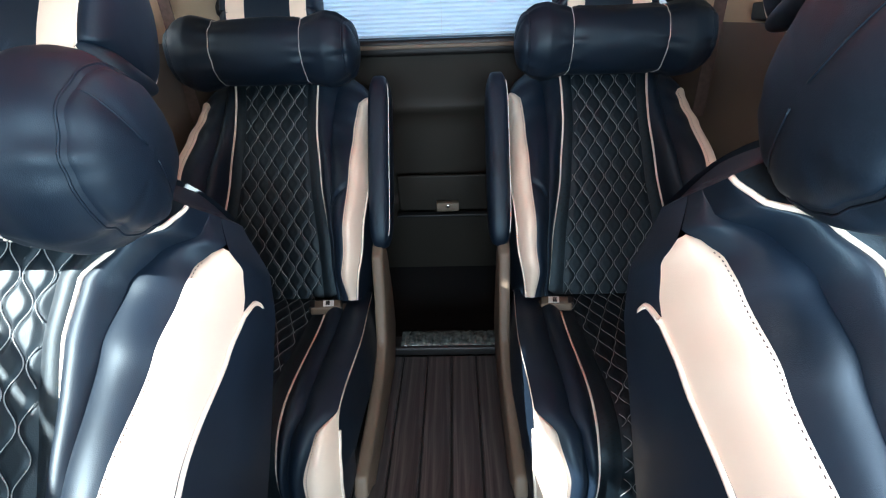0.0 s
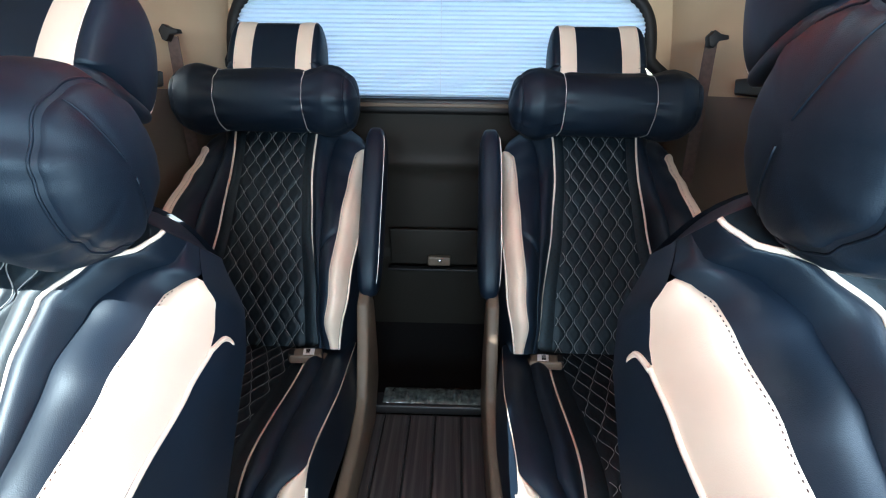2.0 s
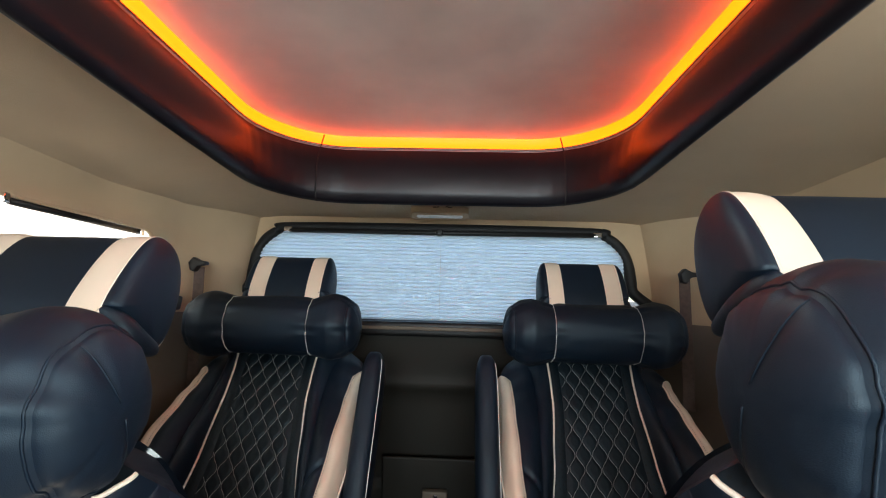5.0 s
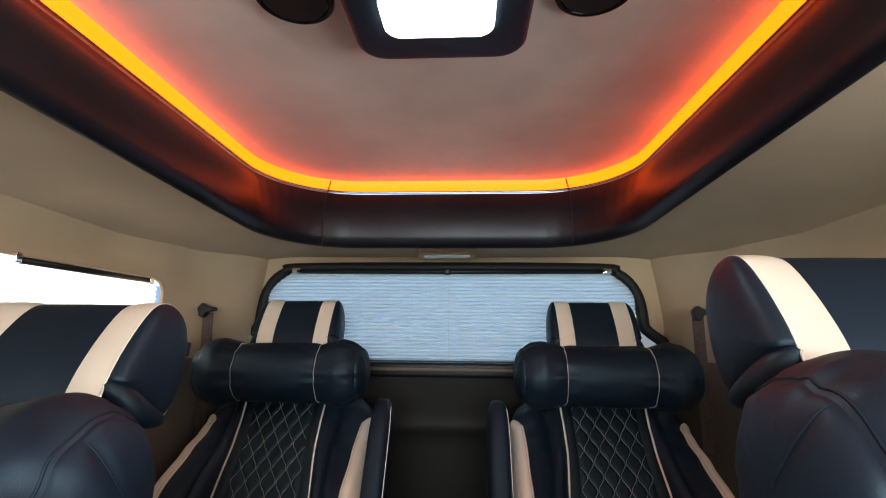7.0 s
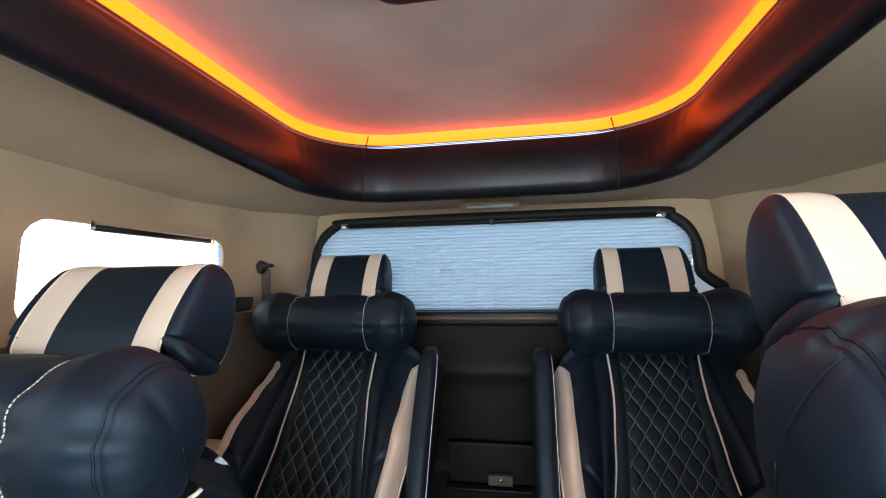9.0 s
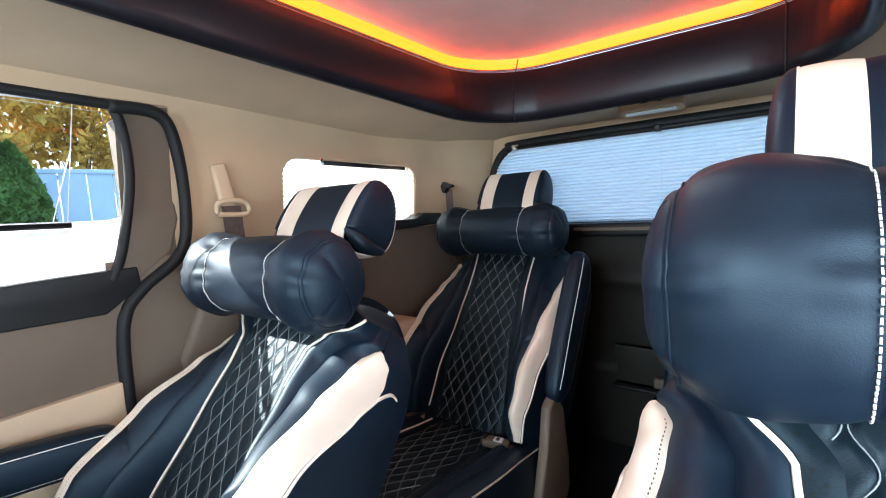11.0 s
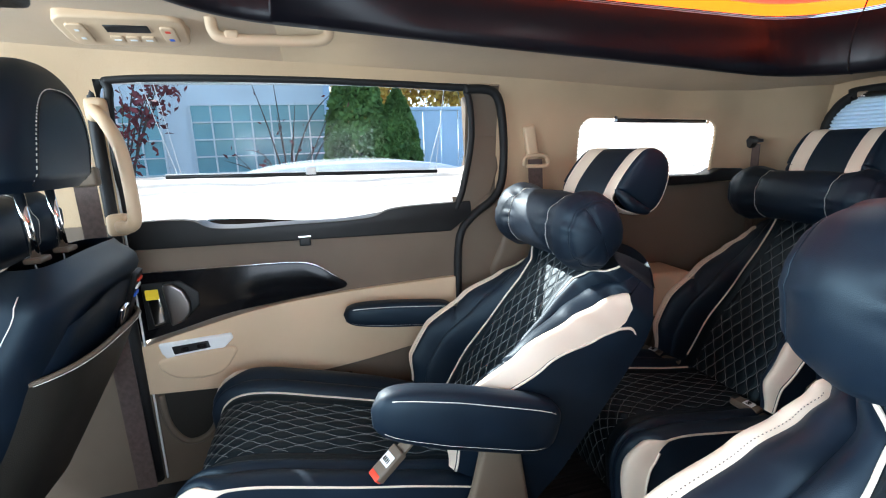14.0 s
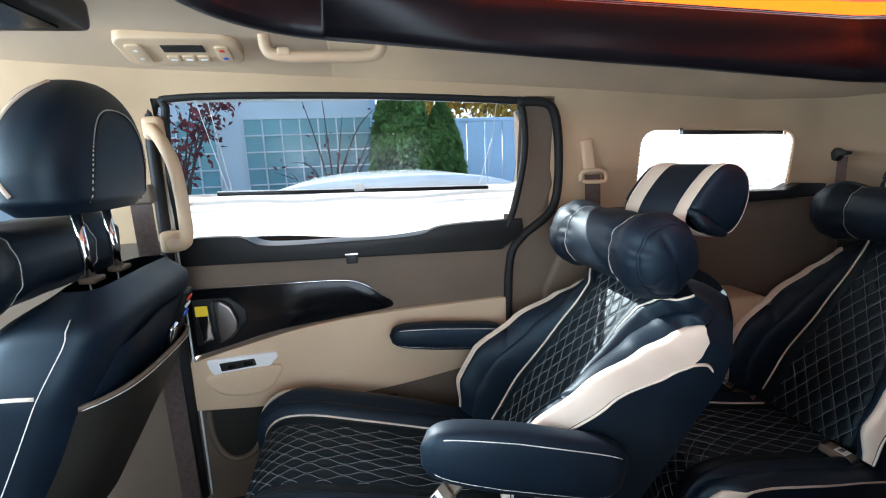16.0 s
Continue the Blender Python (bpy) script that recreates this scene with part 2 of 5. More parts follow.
def box_bm(size, place=(0, 0, 0), bevel=0.0, segs=3, turn=None):
    bm = bmesh.new()
    m = Matrix.Translation(place) @ (turn or Matrix()) @ Matrix.Diagonal((*size, 1))
    bmesh.ops.create_cube(bm, size=1, matrix=m)
    if bevel:
        bmesh.ops.bevel(bm, geom=list(bm.edges), offset=bevel, segments=segs, affect="EDGES", profile=0.6)
    return bm


def slab_bm(outline, axis, a, b, bevel=0.0, segs=3):
    """An outline (pairs) pushed along an axis from a to b: axis x takes (y, z) pairs, y (x, z), z (x, y)."""
    def put(p, q, d):
        return {"x": (d, p, q), "y": (p, d, q), "z": (p, q, d)}[axis]
    bm = bmesh.new()
    lo = [bm.verts.new(put(p, q, a)) for p, q in outline]
    hi = [bm.verts.new(put(p, q, b)) for p, q in outline]
    n = len(outline)
    bm.faces.new(lo)
    bm.faces.new(hi[::-1])
    for i in range(n):
        bm.faces.new((lo[i], hi[i], hi[(i + 1) % n], lo[(i + 1) % n]))
    bmesh.ops.recalc_face_normals(bm, faces=bm.faces)
    if bevel:
        edges = [e for e in bm.edges if len(e.link_faces) == 2 and e.calc_face_angle(0) > 0.6]
        bmesh.ops.bevel(bm, geom=edges, offset=bevel, segments=segs, affect="EDGES", profile=0.6, clamp_overlap=True)
    return bm


def round_rect(w, h, r, n=6, cx=0.0, cy=0.0):
    pts = []
    for qx, qy, a0 in ((1, 1, 0), (-1, 1, 90), (-1, -1, 180), (1, -1, 270)):
        for i in range(n + 1):
            a = radians(a0 + 90 * i / n)
            pts.append((cx + qx * (w / 2 - r) + r * math.cos(a), cy + qy * (h / 2 - r) + r * math.sin(a)))
    return pts


def curve_through(pts, n, closed=False):
    """n points on a smooth line through the given ones."""
    pts = [Vector(p) for p in pts]
    m = len(pts)
    out = []
    spans = m if closed else m - 1
    for i in range(n):
        s = i / (n if closed else n - 1) * spans
        k = min(int(s), spans - 1)
        t = s - k
        if closed:
            p0, p1, p2, p3 = (pts[(k + d) % m] for d in (-1, 0, 1, 2))
        else:
            p0, p1, p2, p3 = pts[max(k - 1, 0)], pts[k], pts[min(k + 1, m - 1)], pts[min(k + 2, m - 1)]
        out.append(0.5 * (2 * p1 + (p2 - p0) * t + (2 * p0 - 5 * p1 + 4 * p2 - p3) * t * t + (3 * p1 - p0 - 3 * p2 + p3) * t ** 3))
    return out


def ease(x, xs, ys):
    """Smooth interpolation through a short table."""
    if x <= xs[0]:
        return ys[0]
    for i in range(len(xs) - 1):
        if x <= xs[i + 1]:
            t = (x - xs[i]) / (xs[i + 1] - xs[i])
            t = t * t * (3 - 2 * t) * 0.5 + t * 0.5
            return ys[i] + (ys[i + 1] - ys[i]) * t
    return ys[-1]


# ---- the shell of the van ----
FLOOR = 0.0
GROUND = -0.55


def roof_z(x, y):
    """Height of the headliner."""
    a = abs(x)
    base = 1.285 - 0.045 * y - 0.035 * max(0.0, y - 0.9)
    if a > 0.52:
        t = min(1.0, (a - 0.52) / 0.36)
        base -= (0.055 + 0.02 * max(0.0, y)) * t ** 2.6
    return base


def side_x(y):
    """Half width of the cabin; it narrows towards the tailgate."""
    return ease(y, (-2.2, -0.9, 0.9, 1.15, 1.45), (0.80, 0.875, 0.875, 0.83, 0.715))


# headliner: two sides, front and rear, round the raised ceiling
RING_X, RING_F, RING_R, RING_C = 0.435, -0.62, 1.03, 0.20
RING_SHIFT = -0.012


def ring_point(a, grow=0.0):
    """A point on the rounded outline of the raised ceiling, a from 0 to 1, starting at the rear middle."""
    pts = []
    w, d = 2 * (RING_X + grow), RING_R - RING_F + 2 * grow
    pts = round_rect(w, d, RING_C + grow, 10, RING_SHIFT, (RING_R + RING_F) / 2)
    n = len(pts)
    s = a * n
    k = int(s) % n
    t = s - int(s)
    p, q = pts[k], pts[(k + 1) % n]
    return p[0] + (q[0] - p[0]) * t, p[1] + (q[1] - p[1]) * t


def ring_line(grow, z_of, count=176):
    return [(*ring_point(i / count, grow), z_of(*ring_point(i / count, grow))) for i in range(count)]


headliner = thing("ceiling", label="beige woven cloth headliner round a raised ceiling", category="ceiling", kind="structure")


def liner(a, b):
    k = int(round(a * 175))
    x, y = ring_point(k / 176, 0.035)
    ang = math.atan2(y - 0.2, x - RING_SHIFT)
    # outer edge: meets the side walls, the rear header and the front
    ex, ey = x, y
    if abs(x - RING_SHIFT) > RING_X - 0.06 and -0.5 < y < 0.95:
        ex, ey = math.copysign(0.90, x), y
    elif y >= 0.8:
        s = (x - RING_SHIFT) / (RING_X + 0.035)
        ex, ey = 0.90 * max(-1, min(1, s * 1.02)), 1.46
        if abs(s) > 0.55:
            g = (abs(s) - 0.55) / 0.45
            ex = math.copysign(0.5 + 0.4 * min(1, g * 1.3), x)
            ey = 1.46 - 0.46 * max(0, g - 0.4) / 0.6
    else:
        s = (x - RING_SHIFT) / (RING_X + 0.035)
        ex, ey = 0.90 * max(-1, min(1, s * 1.02)), -2.1
        if abs(s) > 0.8:
            ey = -2.1 + 1.55 * (abs(s) - 0.8) / 0.2
    px, py = x + (ex - x) * b, y + (ey - y) * b
    return px, py, roof_z(px, py) + 0.004


ob = sheet("headliner", liner, 176, 14, LINER, headliner, wrap_u=True)

# raised ceiling: leather ring, chrome line, light strip and suede panel
raised = thing("ceiling_ring", label="dark leather surround of the raised ceiling", category="ceiling surround", kind="structure")


def ring_wall(a, b):
    k = int(round(a * 175))
    lip = (0.035, 0.026, 0.012, 0.0, -0.004, -0.004, -0.002, 0.004, 0.012, 0.020)
    up = (0.012, -0.006, -0.014, -0.008, 0.012, 0.035, 0.060, 0.080, 0.096, 0.106)
    i = int(round(b * 9))
    x, y = ring_point(k / 176, lip[i] + 0.012)
    rise = 1.0 + 0.28 * (y - 0.0)
    return x, y, 1.268 - 0.068 * y + up[i] * max(0.6, rise)


sheet("leather_band", ring_wall, 176, 10, BEZEL, raised, wrap_u=True)


def strip_z(x, y):
    return 1.268 - 0.068 * y + 0.106 * max(0.6, 1.0 + 0.28 * y)


tube("chrome_line", ring_line(0.026, lambda x, y: strip_z(x, y) + 0.001), 0.0010, DULL, raised, "thin chrome line", 6, True)
tube("chrome_line", ring_line(0.029, lambda x, y: strip_z(x, y) + 0.006), 0.0010, BEZEL, raised, "thin dark trim line", 6, True)


def strip(a, b):
    k = int(round(a * 175))
    g = (0.030, 0.034, 0.030)[int(round(b * 2))]
    x, y = ring_point(k / 176, g)
    return x, y, strip_z(x, y) + 0.008 + 0.030 * b


sheet("light_strip", strip, 176, 3, LED, raised, "glowing amber light strip", wrap_u=True)
LIP = (0.035, 0.026, 0.012, 0.0, -0.004, -0.004, -0.002, 0.004, 0.012, 0.020)
UP = (0.012, -0.006, -0.014, -0.008, 0.012, 0.035, 0.060, 0.080, 0.096, 0.106)
for jx in (-0.345, 0.321):
    pts = []
    for i in range(1, 10):
        y = RING_R - 0.20 + math.sqrt((0.212 + LIP[i]) ** 2 - 0.0098) - 0.0015
        pts.append((jx, y, 1.268 - 0.068 * y + UP[i] * (1.0 + 0.28 * y) + (0.001 if i > 7 else 0)))
    pts.append((jx + (0.008 if jx < 0 else -0.008), RING_R - 0.20 + math.sqrt(0.2285 ** 2 - 0.0083), strip_z(jx, RING_R) + 0.034))
    tube("joint_seam", curve_through(pts, 30), 0.0018, RUBBER, raised)


def suede(a, b):
    k = int(round(a * 175))
    x, y = ring_point(k / 176, 0.031)
    cx, cy = RING_SHIFT, 0.2
    px, py = x + (cx - x) * b, y + (cy - y) * b
    edge = strip_z(x, y) + 0.038
    top = 1.405 - 0.01 * py
    t = min(1.0, b / 0.35)
    return px, py, edge + (top - edge) * (1 - (1 - t) ** 2.2)


sheet("suede_panel", suede, 176, 16, SUEDE, raised, "beige suede ceiling panel", wrap_u=True)

# plain roof panel, unseen from the cabin, added to stop sun leaking past the headliner
roof = thing("roof", (0, 0, 0), "white outer roof of the van, unseen, added to keep sun out", "roof", kind="structure")
part("roof_panel", box_bm((1.95, 3.62, 0.03), (0, -0.31, 1.475), 0.01), WHITE, roof)

# floor planks lie on a black underlay
floor = thing("floor", (0, 0, 0), "dark brown wood plank cabin floor", "floor", kind="structure")
part("underlay", box_bm((1.76, 3.0, 0.02), (0, -0.59, -0.016)), RUBBER, floor)
bm = bmesh.new()
pw = 0.0655
bmesh.ops.create_cube(bm, size=1, matrix=Matrix.Translation((0, -0.16, -0.003)) @ Matrix.Diagonal((pw, 2.1, 0.012, 1)))
bmesh.ops.bevel(bm, geom=[e for e in bm.edges if abs((e.verts[0].co - e.verts[1].co).y) > 0.5], offset=0.002, segments=1, affect="EDGES")
plank_mesh = bpy.data.meshes.new("plank")
bm.to_mesh(plank_mesh)
bm.free()
plank_mesh.materials.append(WOOD)
for i in range(-11, 12):
    pl = new("plank", plank_mesh)
    pl.parent = floor
    pl.location = (-0.008 + 0.0715 * (i + 0.5), 0.0, 0.0)

# rear sill with its clear wrapping, the dark well behind
sill = thing("sill_plate", (0, 0, 0), "black rear sill strip in crumpled clear wrapping", "sill plate", kind="structure")
part("base", box_bm((0.62, 0.06, 0.03), (-0.01, 0.93, 0.012), 0.008), BLACK, sill)


def wrap(a, b):
    x = -0.16 + 0.30 * a
    t = b * math.pi
    r = 0.010 + 0.006 * noise.noise((a * 30, b * 3, 1.7))
    return x, 0.945 - 0.035 * math.cos(t), 0.028 + r * math.sin(t) + 0.004 * noise.noise((a * 60, b * 6, 4.0))


sheet("wrapping", wrap, 90, 9, FILM, sill, "crumpled clear plastic wrapping")
well = thing("rear_well", (0, 0, 0), "dark carpeted luggage well behind the rear seats", "luggage well", kind="structure")
part("bottom", box_bm((1.5, 0.72, 0.02), (0, 1.31, -0.12)), CARPET, well)
part("step", box_bm((1.5, 0.02, 0.14), (0, 0.965, -0.06)), CARPET, well)


def tailgate_y(z):
    return 1.60 - 0.16 * (z / 0.83)


tailgate = thing("tailgate", (0, 0, 0), "dark brown plastic tailgate trim with a latch", "tailgate", kind="structure")


def gate(a, b):
    x = -0.80 + 1.6 * a
    z = -0.15 + 0.95 * b
    y = tailgate_y(z) - 0.02 * math.exp(-((z - 0.60) / 0.03) ** 2) * 0.5
    if abs(x + 0.02) < 0.34 and 0.25 < z < 0.60:
        y += 0.015
    return x, y, z


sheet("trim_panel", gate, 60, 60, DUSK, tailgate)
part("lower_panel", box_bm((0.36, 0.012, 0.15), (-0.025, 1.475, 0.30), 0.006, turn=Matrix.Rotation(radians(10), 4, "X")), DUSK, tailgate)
part("shelf_lip", box_bm((0.38, 0.03, 0.012), (-0.025, 1.46, 0.215), 0.004), BLACK, tailgate)
part("slot", box_bm((0.07, 0.008, 0.006), (-0.02, 1.467, 0.335), 0.002), BLACK, tailgate)
lt = part("latch", box_bm((0.085, 0.03, 0.035), (-0.02, 1.45, 0.255), 0.006), TAUPE, tailgate)
part("latch_pin", box_bm((0.012, 0.012, 0.01), (-0.018, 1.432, 0.262), 0.002), CHROME, lt)
part("belt_band", box_bm((1.26, 0.05, 0.05), (-0.025, 1.43, 0.815), 0.012), BLACK, tailgate)
part("blind_slot", box_bm((0.56, 0.012, 0.012), (-0.045, 1.400, 0.818), 0.003), TAUPE, tailgate, "grey strip of the blind")

# rear window: rubber surround, glass, pleated blind
RW = [(-0.50, 1.165), (0.45, 1.165), (0.565, 1.145), (0.625, 1.08), (0.645, 0.97), (0.640, 0.84), (-0.690, 0.84), (-0.695, 0.97), (-0.675, 1.08), (-0.615, 1.145)]
rear_window = thing("window_3", (0, 1.44, 0), "rear window behind a lowered pale pleated blind", "window", kind="structure")
loop = curve_through([(x, 0.0, z) for x, z in RW], 120, True)
tube("window_frame", loop, 0.020, RUBBER, rear_window, "black rubber surround", 8, True)
part("pane", slab_bm([(p.x, p.z) for p in loop[::3]], "y", 0.03, 0.034), CLEAR, rear_window).visible_shadow = False


def rear_wall(a, b):
    p = loop[int(round(a * 120)) % 120]
    cx, cz = p.x + 0.025, p.z - 0.98
    k = 1.0 / max(abs(cx) / 0.98, abs(cz) / 0.40)
    k = 1 + (max(k, 1.0) - 1) * b
    return cx * k - 0.025, 0.004 - 0.02 * b, max(0.815, 0.98 + cz * k)


sheet("surround", rear_wall, 120, 5, LINER, rear_window, "beige trim round the rear window", wrap_u=True)
rows_n = 24
verts, faces = [], []
for j in range(rows_n * 2 + 1):
    z = 0.845 + 0.30 * j / (rows_n * 2)
    half_l, half_r = 0.665, 0.615
    if z > 1.05:
        k = ((z - 1.05) / 0.10) ** 2
        half_l, half_r = half_l - 0.09 * k, half_r - 0.09 * k
    y = 0.012 + (0.0055 if j % 2 else -0.0055)
    verts += [(-half_l, y, z), (half_r, y, z)]
for j in range(rows_n * 2):
    faces.append((2 * j, 2 * j + 1, 2 * j + 3, 2 * j + 2))
rear_blind = thing("window_blind", (0, 1.415, 0), "pale blue pleated blind pulled down over the rear window", "window blind")
link_mesh("pleated_cloth", verts, faces, BLIND, rear_blind, smooth=False)
tube("rail", [(-0.555, -0.008, 1.150), (-0.02, -0.016, 1.148), (0.512, -0.008, 1.152)], 0.009, BLACK, rear_blind, "black head rail")
part("clip", box_bm((0.022, 0.03, 0.022), (-0.025, -0.022, 1.148), 0.005), BLACK, rear_blind)
for cx in (-0.56, 0.52):
    part("bracket", box_bm((0.03, 0.02, 0.018), (cx, -0.006, 1.152), 0.004), CHROME, rear_blind)
tubes("cord", [[(-0.02, -0.004, 1.14), (-0.02, -0.004, 0.85)]], 0.0008, WHITE, rear_blind)

for sgn, nm in ((-1, "west"), (1, "east")):
    S = lambda x: sgn * x
    # ---- wall of the cabin with its two openings
    wall = thing("wall_" + nm, (0, 0, 0), "beige and brown moulded side wall trim of the cabin", "wall", kind="structure")
    # pillar and quarter panel: sheet with a hole, made of bands
    qy0, qy1, qz0, qz1 = 0.53, 1.09, 0.885, 1.115

    def strip_wall(name, y0, y1, z0f, z1f, mat, depth=0.0, ny=16, nz=10):
        def f(a, b):
            y = y0 + (y1 - y0) * a
            z0 = z0f(y) if callable(z0f) else z0f
            z1 = z1f(y) if callable(z1f) else z1f
            z = z0 + (z1 - z0) * b
            lean = 0.05 * max(0.0, (z - 0.9) / 0.35) ** 1.5
            return S(side_x(y) - lean + depth), y, z
        return sheet(name, f, ny, nz, mat, wall)

    top = lambda y: roof_z(0.5, y) + 0.03
    strip_wall("window_pillar", 0.118, 0.245, 0.76, 1.212, TAUPE, 0.008)
    strip_wall("pillar_upper", 0.225, qy0, 0.86, top, LINER)
    strip_wall("quarter_header", qy0, qy1, qz1, top, LINER)
    strip_wall("rear_pillar_upper", qy1, 1.47, 0.86, top, LINER)
    strip_wall("quarter_lower", qy0, qy1, 0.86, qz0, LINER, ny=10, nz=4)
    strip_wall("lower_trim", 0.07, 1.60, -0.10, 0.862, BROWN, -0.006, 30, 14)
    strip_wall("front_pillar", -1.16, -0.90, 0.84, top, LINER)
    strip_wall("front_pillar_lower", -1.16, -0.90, -0.02, 0.842, BROWN)
    strip_wall("front_header", -2.1, -1.16, 1.17, top, LINER)
    strip_wall("front_door_trim", -2.1, -1.16, 0.0, 0.83, BROWN)
    strip_wall("door_header", -0.91, 0.24, lambda y: 1.226 - 0.016 * max(0, y + 0.4), top, LINER)
    # unseen strip added outside the wall; its lower edge limits the sun let in
    part("sun_stop_strip", slab_bm([(-2.1, 1.235), (1.5, 1.225), (1.5, 1.42), (-2.1, 1.45)], "x", S(0.935), S(0.975)), WHITE, wall, "unseen outer strip added to cut off high sun")
    fw = thing("window_%d" % (6 if sgn < 0 else 7), (0, 0, 0), "front door window", "window", kind="structure")
    part("pane", slab_bm([(-2.1, 0.83), (-1.16, 0.83), (-1.16, 1.17), (-1.8, 1.17)], "x", S(0.90), S(0.904)), CLEAR, fw).visible_shadow = False
    tube("window_frame", [(S(0.872), -2.1, 0.835), (S(0.872), -1.17, 0.835), (S(0.865), -1.165, 1.165), (S(0.865), -1.9, 1.165)], 0.012, RUBBER, fw, "black rubber frame")
    # quarter window
    qw = thing("window_%d" % (4 if sgn < 0 else 5), (0, 0, 0), "small rear quarter window behind a white blind", "window", kind="structure")
    xq = 0.865
    outline = round_rect(qy1 - qy0, qz1 - qz0, 0.055, 7, (qy0 + qy1) / 2, (qz0 + qz1) / 2)
    outline = [(y, z - 0.018 * (y - qy0) / (qy1 - qy0)) for y, z in outline]
    tube("window_frame", [(S(side_x(y) - 0.05 * max(0.0, (z - 0.9) / 0.35) ** 1.5 + 0.003), y, z) for y, z in outline], 0.006, LINER, qw, closed=True)

    def corner_fill(a, b):
        y, z = outline[int(round(a * len(outline))) % len(outline)]
        ym, zm = (qy0 + qy1) / 2, (qz0 + qz1) / 2
        k = 1.0 / max(abs(y - ym) / ((qy1 - qy0) / 2 + 0.012), abs(z - zm) / ((qz1 - qz0) / 2 + 0.012))
        k = 1 + (max(k, 1.0) - 1) * b
        y, z = ym + (y - ym) * k, zm + (z - zm) * k
        return S(side_x(y) - 0.05 * max(0.0, (z - 0.9) / 0.35) ** 1.5 - 0.002), y, z
    sheet("window_surround", corner_fill, len(outline), 3, LINER, qw, wrap_u=True)
    part("pane", slab_bm(outline, "x", S(0.93), S(0.934)), CLEAR, qw).visible_shadow = False
    qb = thing("window_blind", (0, 0, 0), "white pleated blind over the quarter window", "window blind")
    verts, faces = [], []
    for j in range(41):
        z = qz0 - 0.04 + (qz1 - qz0 + 0.07) * j / 40
        x = xq + 0.02 + (0.003 if j % 2 else -0.003)
        verts += [(S(x), qy0 - 0.06, z), (S(x), qy1 + 0.05, z)]
    for j in range(40):
        faces.append((2 * j, 2 * j + 1, 2 * j + 3, 2 * j + 2))
    link_mesh("pleated_cloth", verts, faces, BAG, qb, smooth=False)
    tube("rail", [(S(xq - 0.012), qy0 + 0.15, qz1 - 0.016), (S(xq - 0.012), qy1 - 0.03, qz1 - 0.026)], 0.008, BLACK, qb, "black head rail")
    for cy, cz in ((qy0 + 0.14, qz1 - 0.012), (qy1 - 0.025, qz1 - 0.026)):
        part("bracket", box_bm((0.018, 0.014, 0.022), (S(xq - 0.012), cy, cz), 0.003), CHROME, qb)
    # dark shelf behind the quarter window, beige arm ledge
    part("shelf", slab_bm([(0.62, 0.875), (0.9, 0.86), (1.2, 0.868), (1.21, 0.91), (1.10, 0.915), (1.05, 0.895), (0.62, 0.90)], "x", S(0.80), S(0.868), 0.008), BLACK, wall, "black moulded shelf")
    part("arm_ledge", slab_bm([(0.28, 0.40), (0.9, 0.40), (0.96, 0.47), (0.955, 0.54), (0.90, 0.56), (0.28, 0.575)], "x", S(0.70), S(0.868), 0.025, 4), BEIGE, wall, "beige padded arm ledge")
    if sgn < 0:
        # ---- sliding door
        door = thing("door_%d" % (1 if sgn < 0 else 2), (0, 0, 0), "sliding door with beige, brown and gloss black trim" , "door", kind="structure")
        dx = 0.872
        part("upper_trim", slab_bm([(-0.905, 0.585), (0.06, 0.55), (0.085, 0.62), (0.10, 0.77), (-0.905, 0.80)], "x", S(dx), S(0.95), 0.006), BROWN, door, "brown upper door trim")
        belt = curve_through([(-0.905, 0.0, 0.845), (-0.74, 0, 0.842), (-0.66, 0, 0.812), (-0.45, 0, 0.808), (-0.22, 0, 0.812), (-0.12, 0, 0.838), (0.13, 0, 0.845)], 40)
        part("belt_trim", slab_bm([(-0.905, 0.765), (0.06, 0.748)] + [(0.135, 0.80)] + [(p.x, p.z) for p in belt[::-1]], "x", S(dx - 0.012), S(0.95), 0.004), BLACK, door, "black belt line trim")
        arm = curve_through([(-0.915, 0, 0.47), (-0.80, 0, 0.50), (-0.60, 0, 0.545), (-0.38, 0, 0.572), (0.0, 0, 0.588), (0.07, 0, 0.589)], 40)
        low = curve_through([(0.07, 0, 0.39), (-0.30, 0, 0.325), (-0.62, 0, 0.305), (-0.915, 0, 0.318)], 20)
        part("arm_panel", slab_bm([(p.x, p.z) for p in arm] + [(p.x, p.z) for p in low], "x", S(dx - 0.018), S(0.95), 0.008), BEIGE, door, "beige padded door panel")
        gl = curve_through([(-0.91, 0, 0.695), (-0.65, 0, 0.692), (-0.47, 0, 0.688), (-0.40, 0, 0.676), (-0.345, 0, 0.640), (-0.30, 0, 0.592), (-0.45, 0, 0.572), (-0.65, 0, 0.548), (-0.80, 0, 0.512), (-0.91, 0, 0.485)], 60)
        part("gloss_panel", slab_bm([(p.x, p.z) for p in gl], "x", S(dx - 0.010), S(0.93), 0.004), GLOSS, door, "gloss black door panel")
        tube("gloss_trim", [(S(dx - 0.012), p.x, p.z + 0.002) for p in gl[:30]], 0.0022, CHROME, door)
        part("lower_trim", slab_bm([(-0.93, -0.05), (0.10, -0.05), (0.075, 0.40), (-0.30, 0.33), (-0.915, 0.325)], "x", S(dx), S(0.95), 0.006), TAUPE, door, "taupe lower door trim")
        pk = curve_through([(-0.885, 0, 0.305), (-0.875, 0, 0.20), (-0.83, 0, 0.135), (-0.765, 0, 0.15), (-0.725, 0, 0.22), (-0.70, 0, 0.30)], 30)
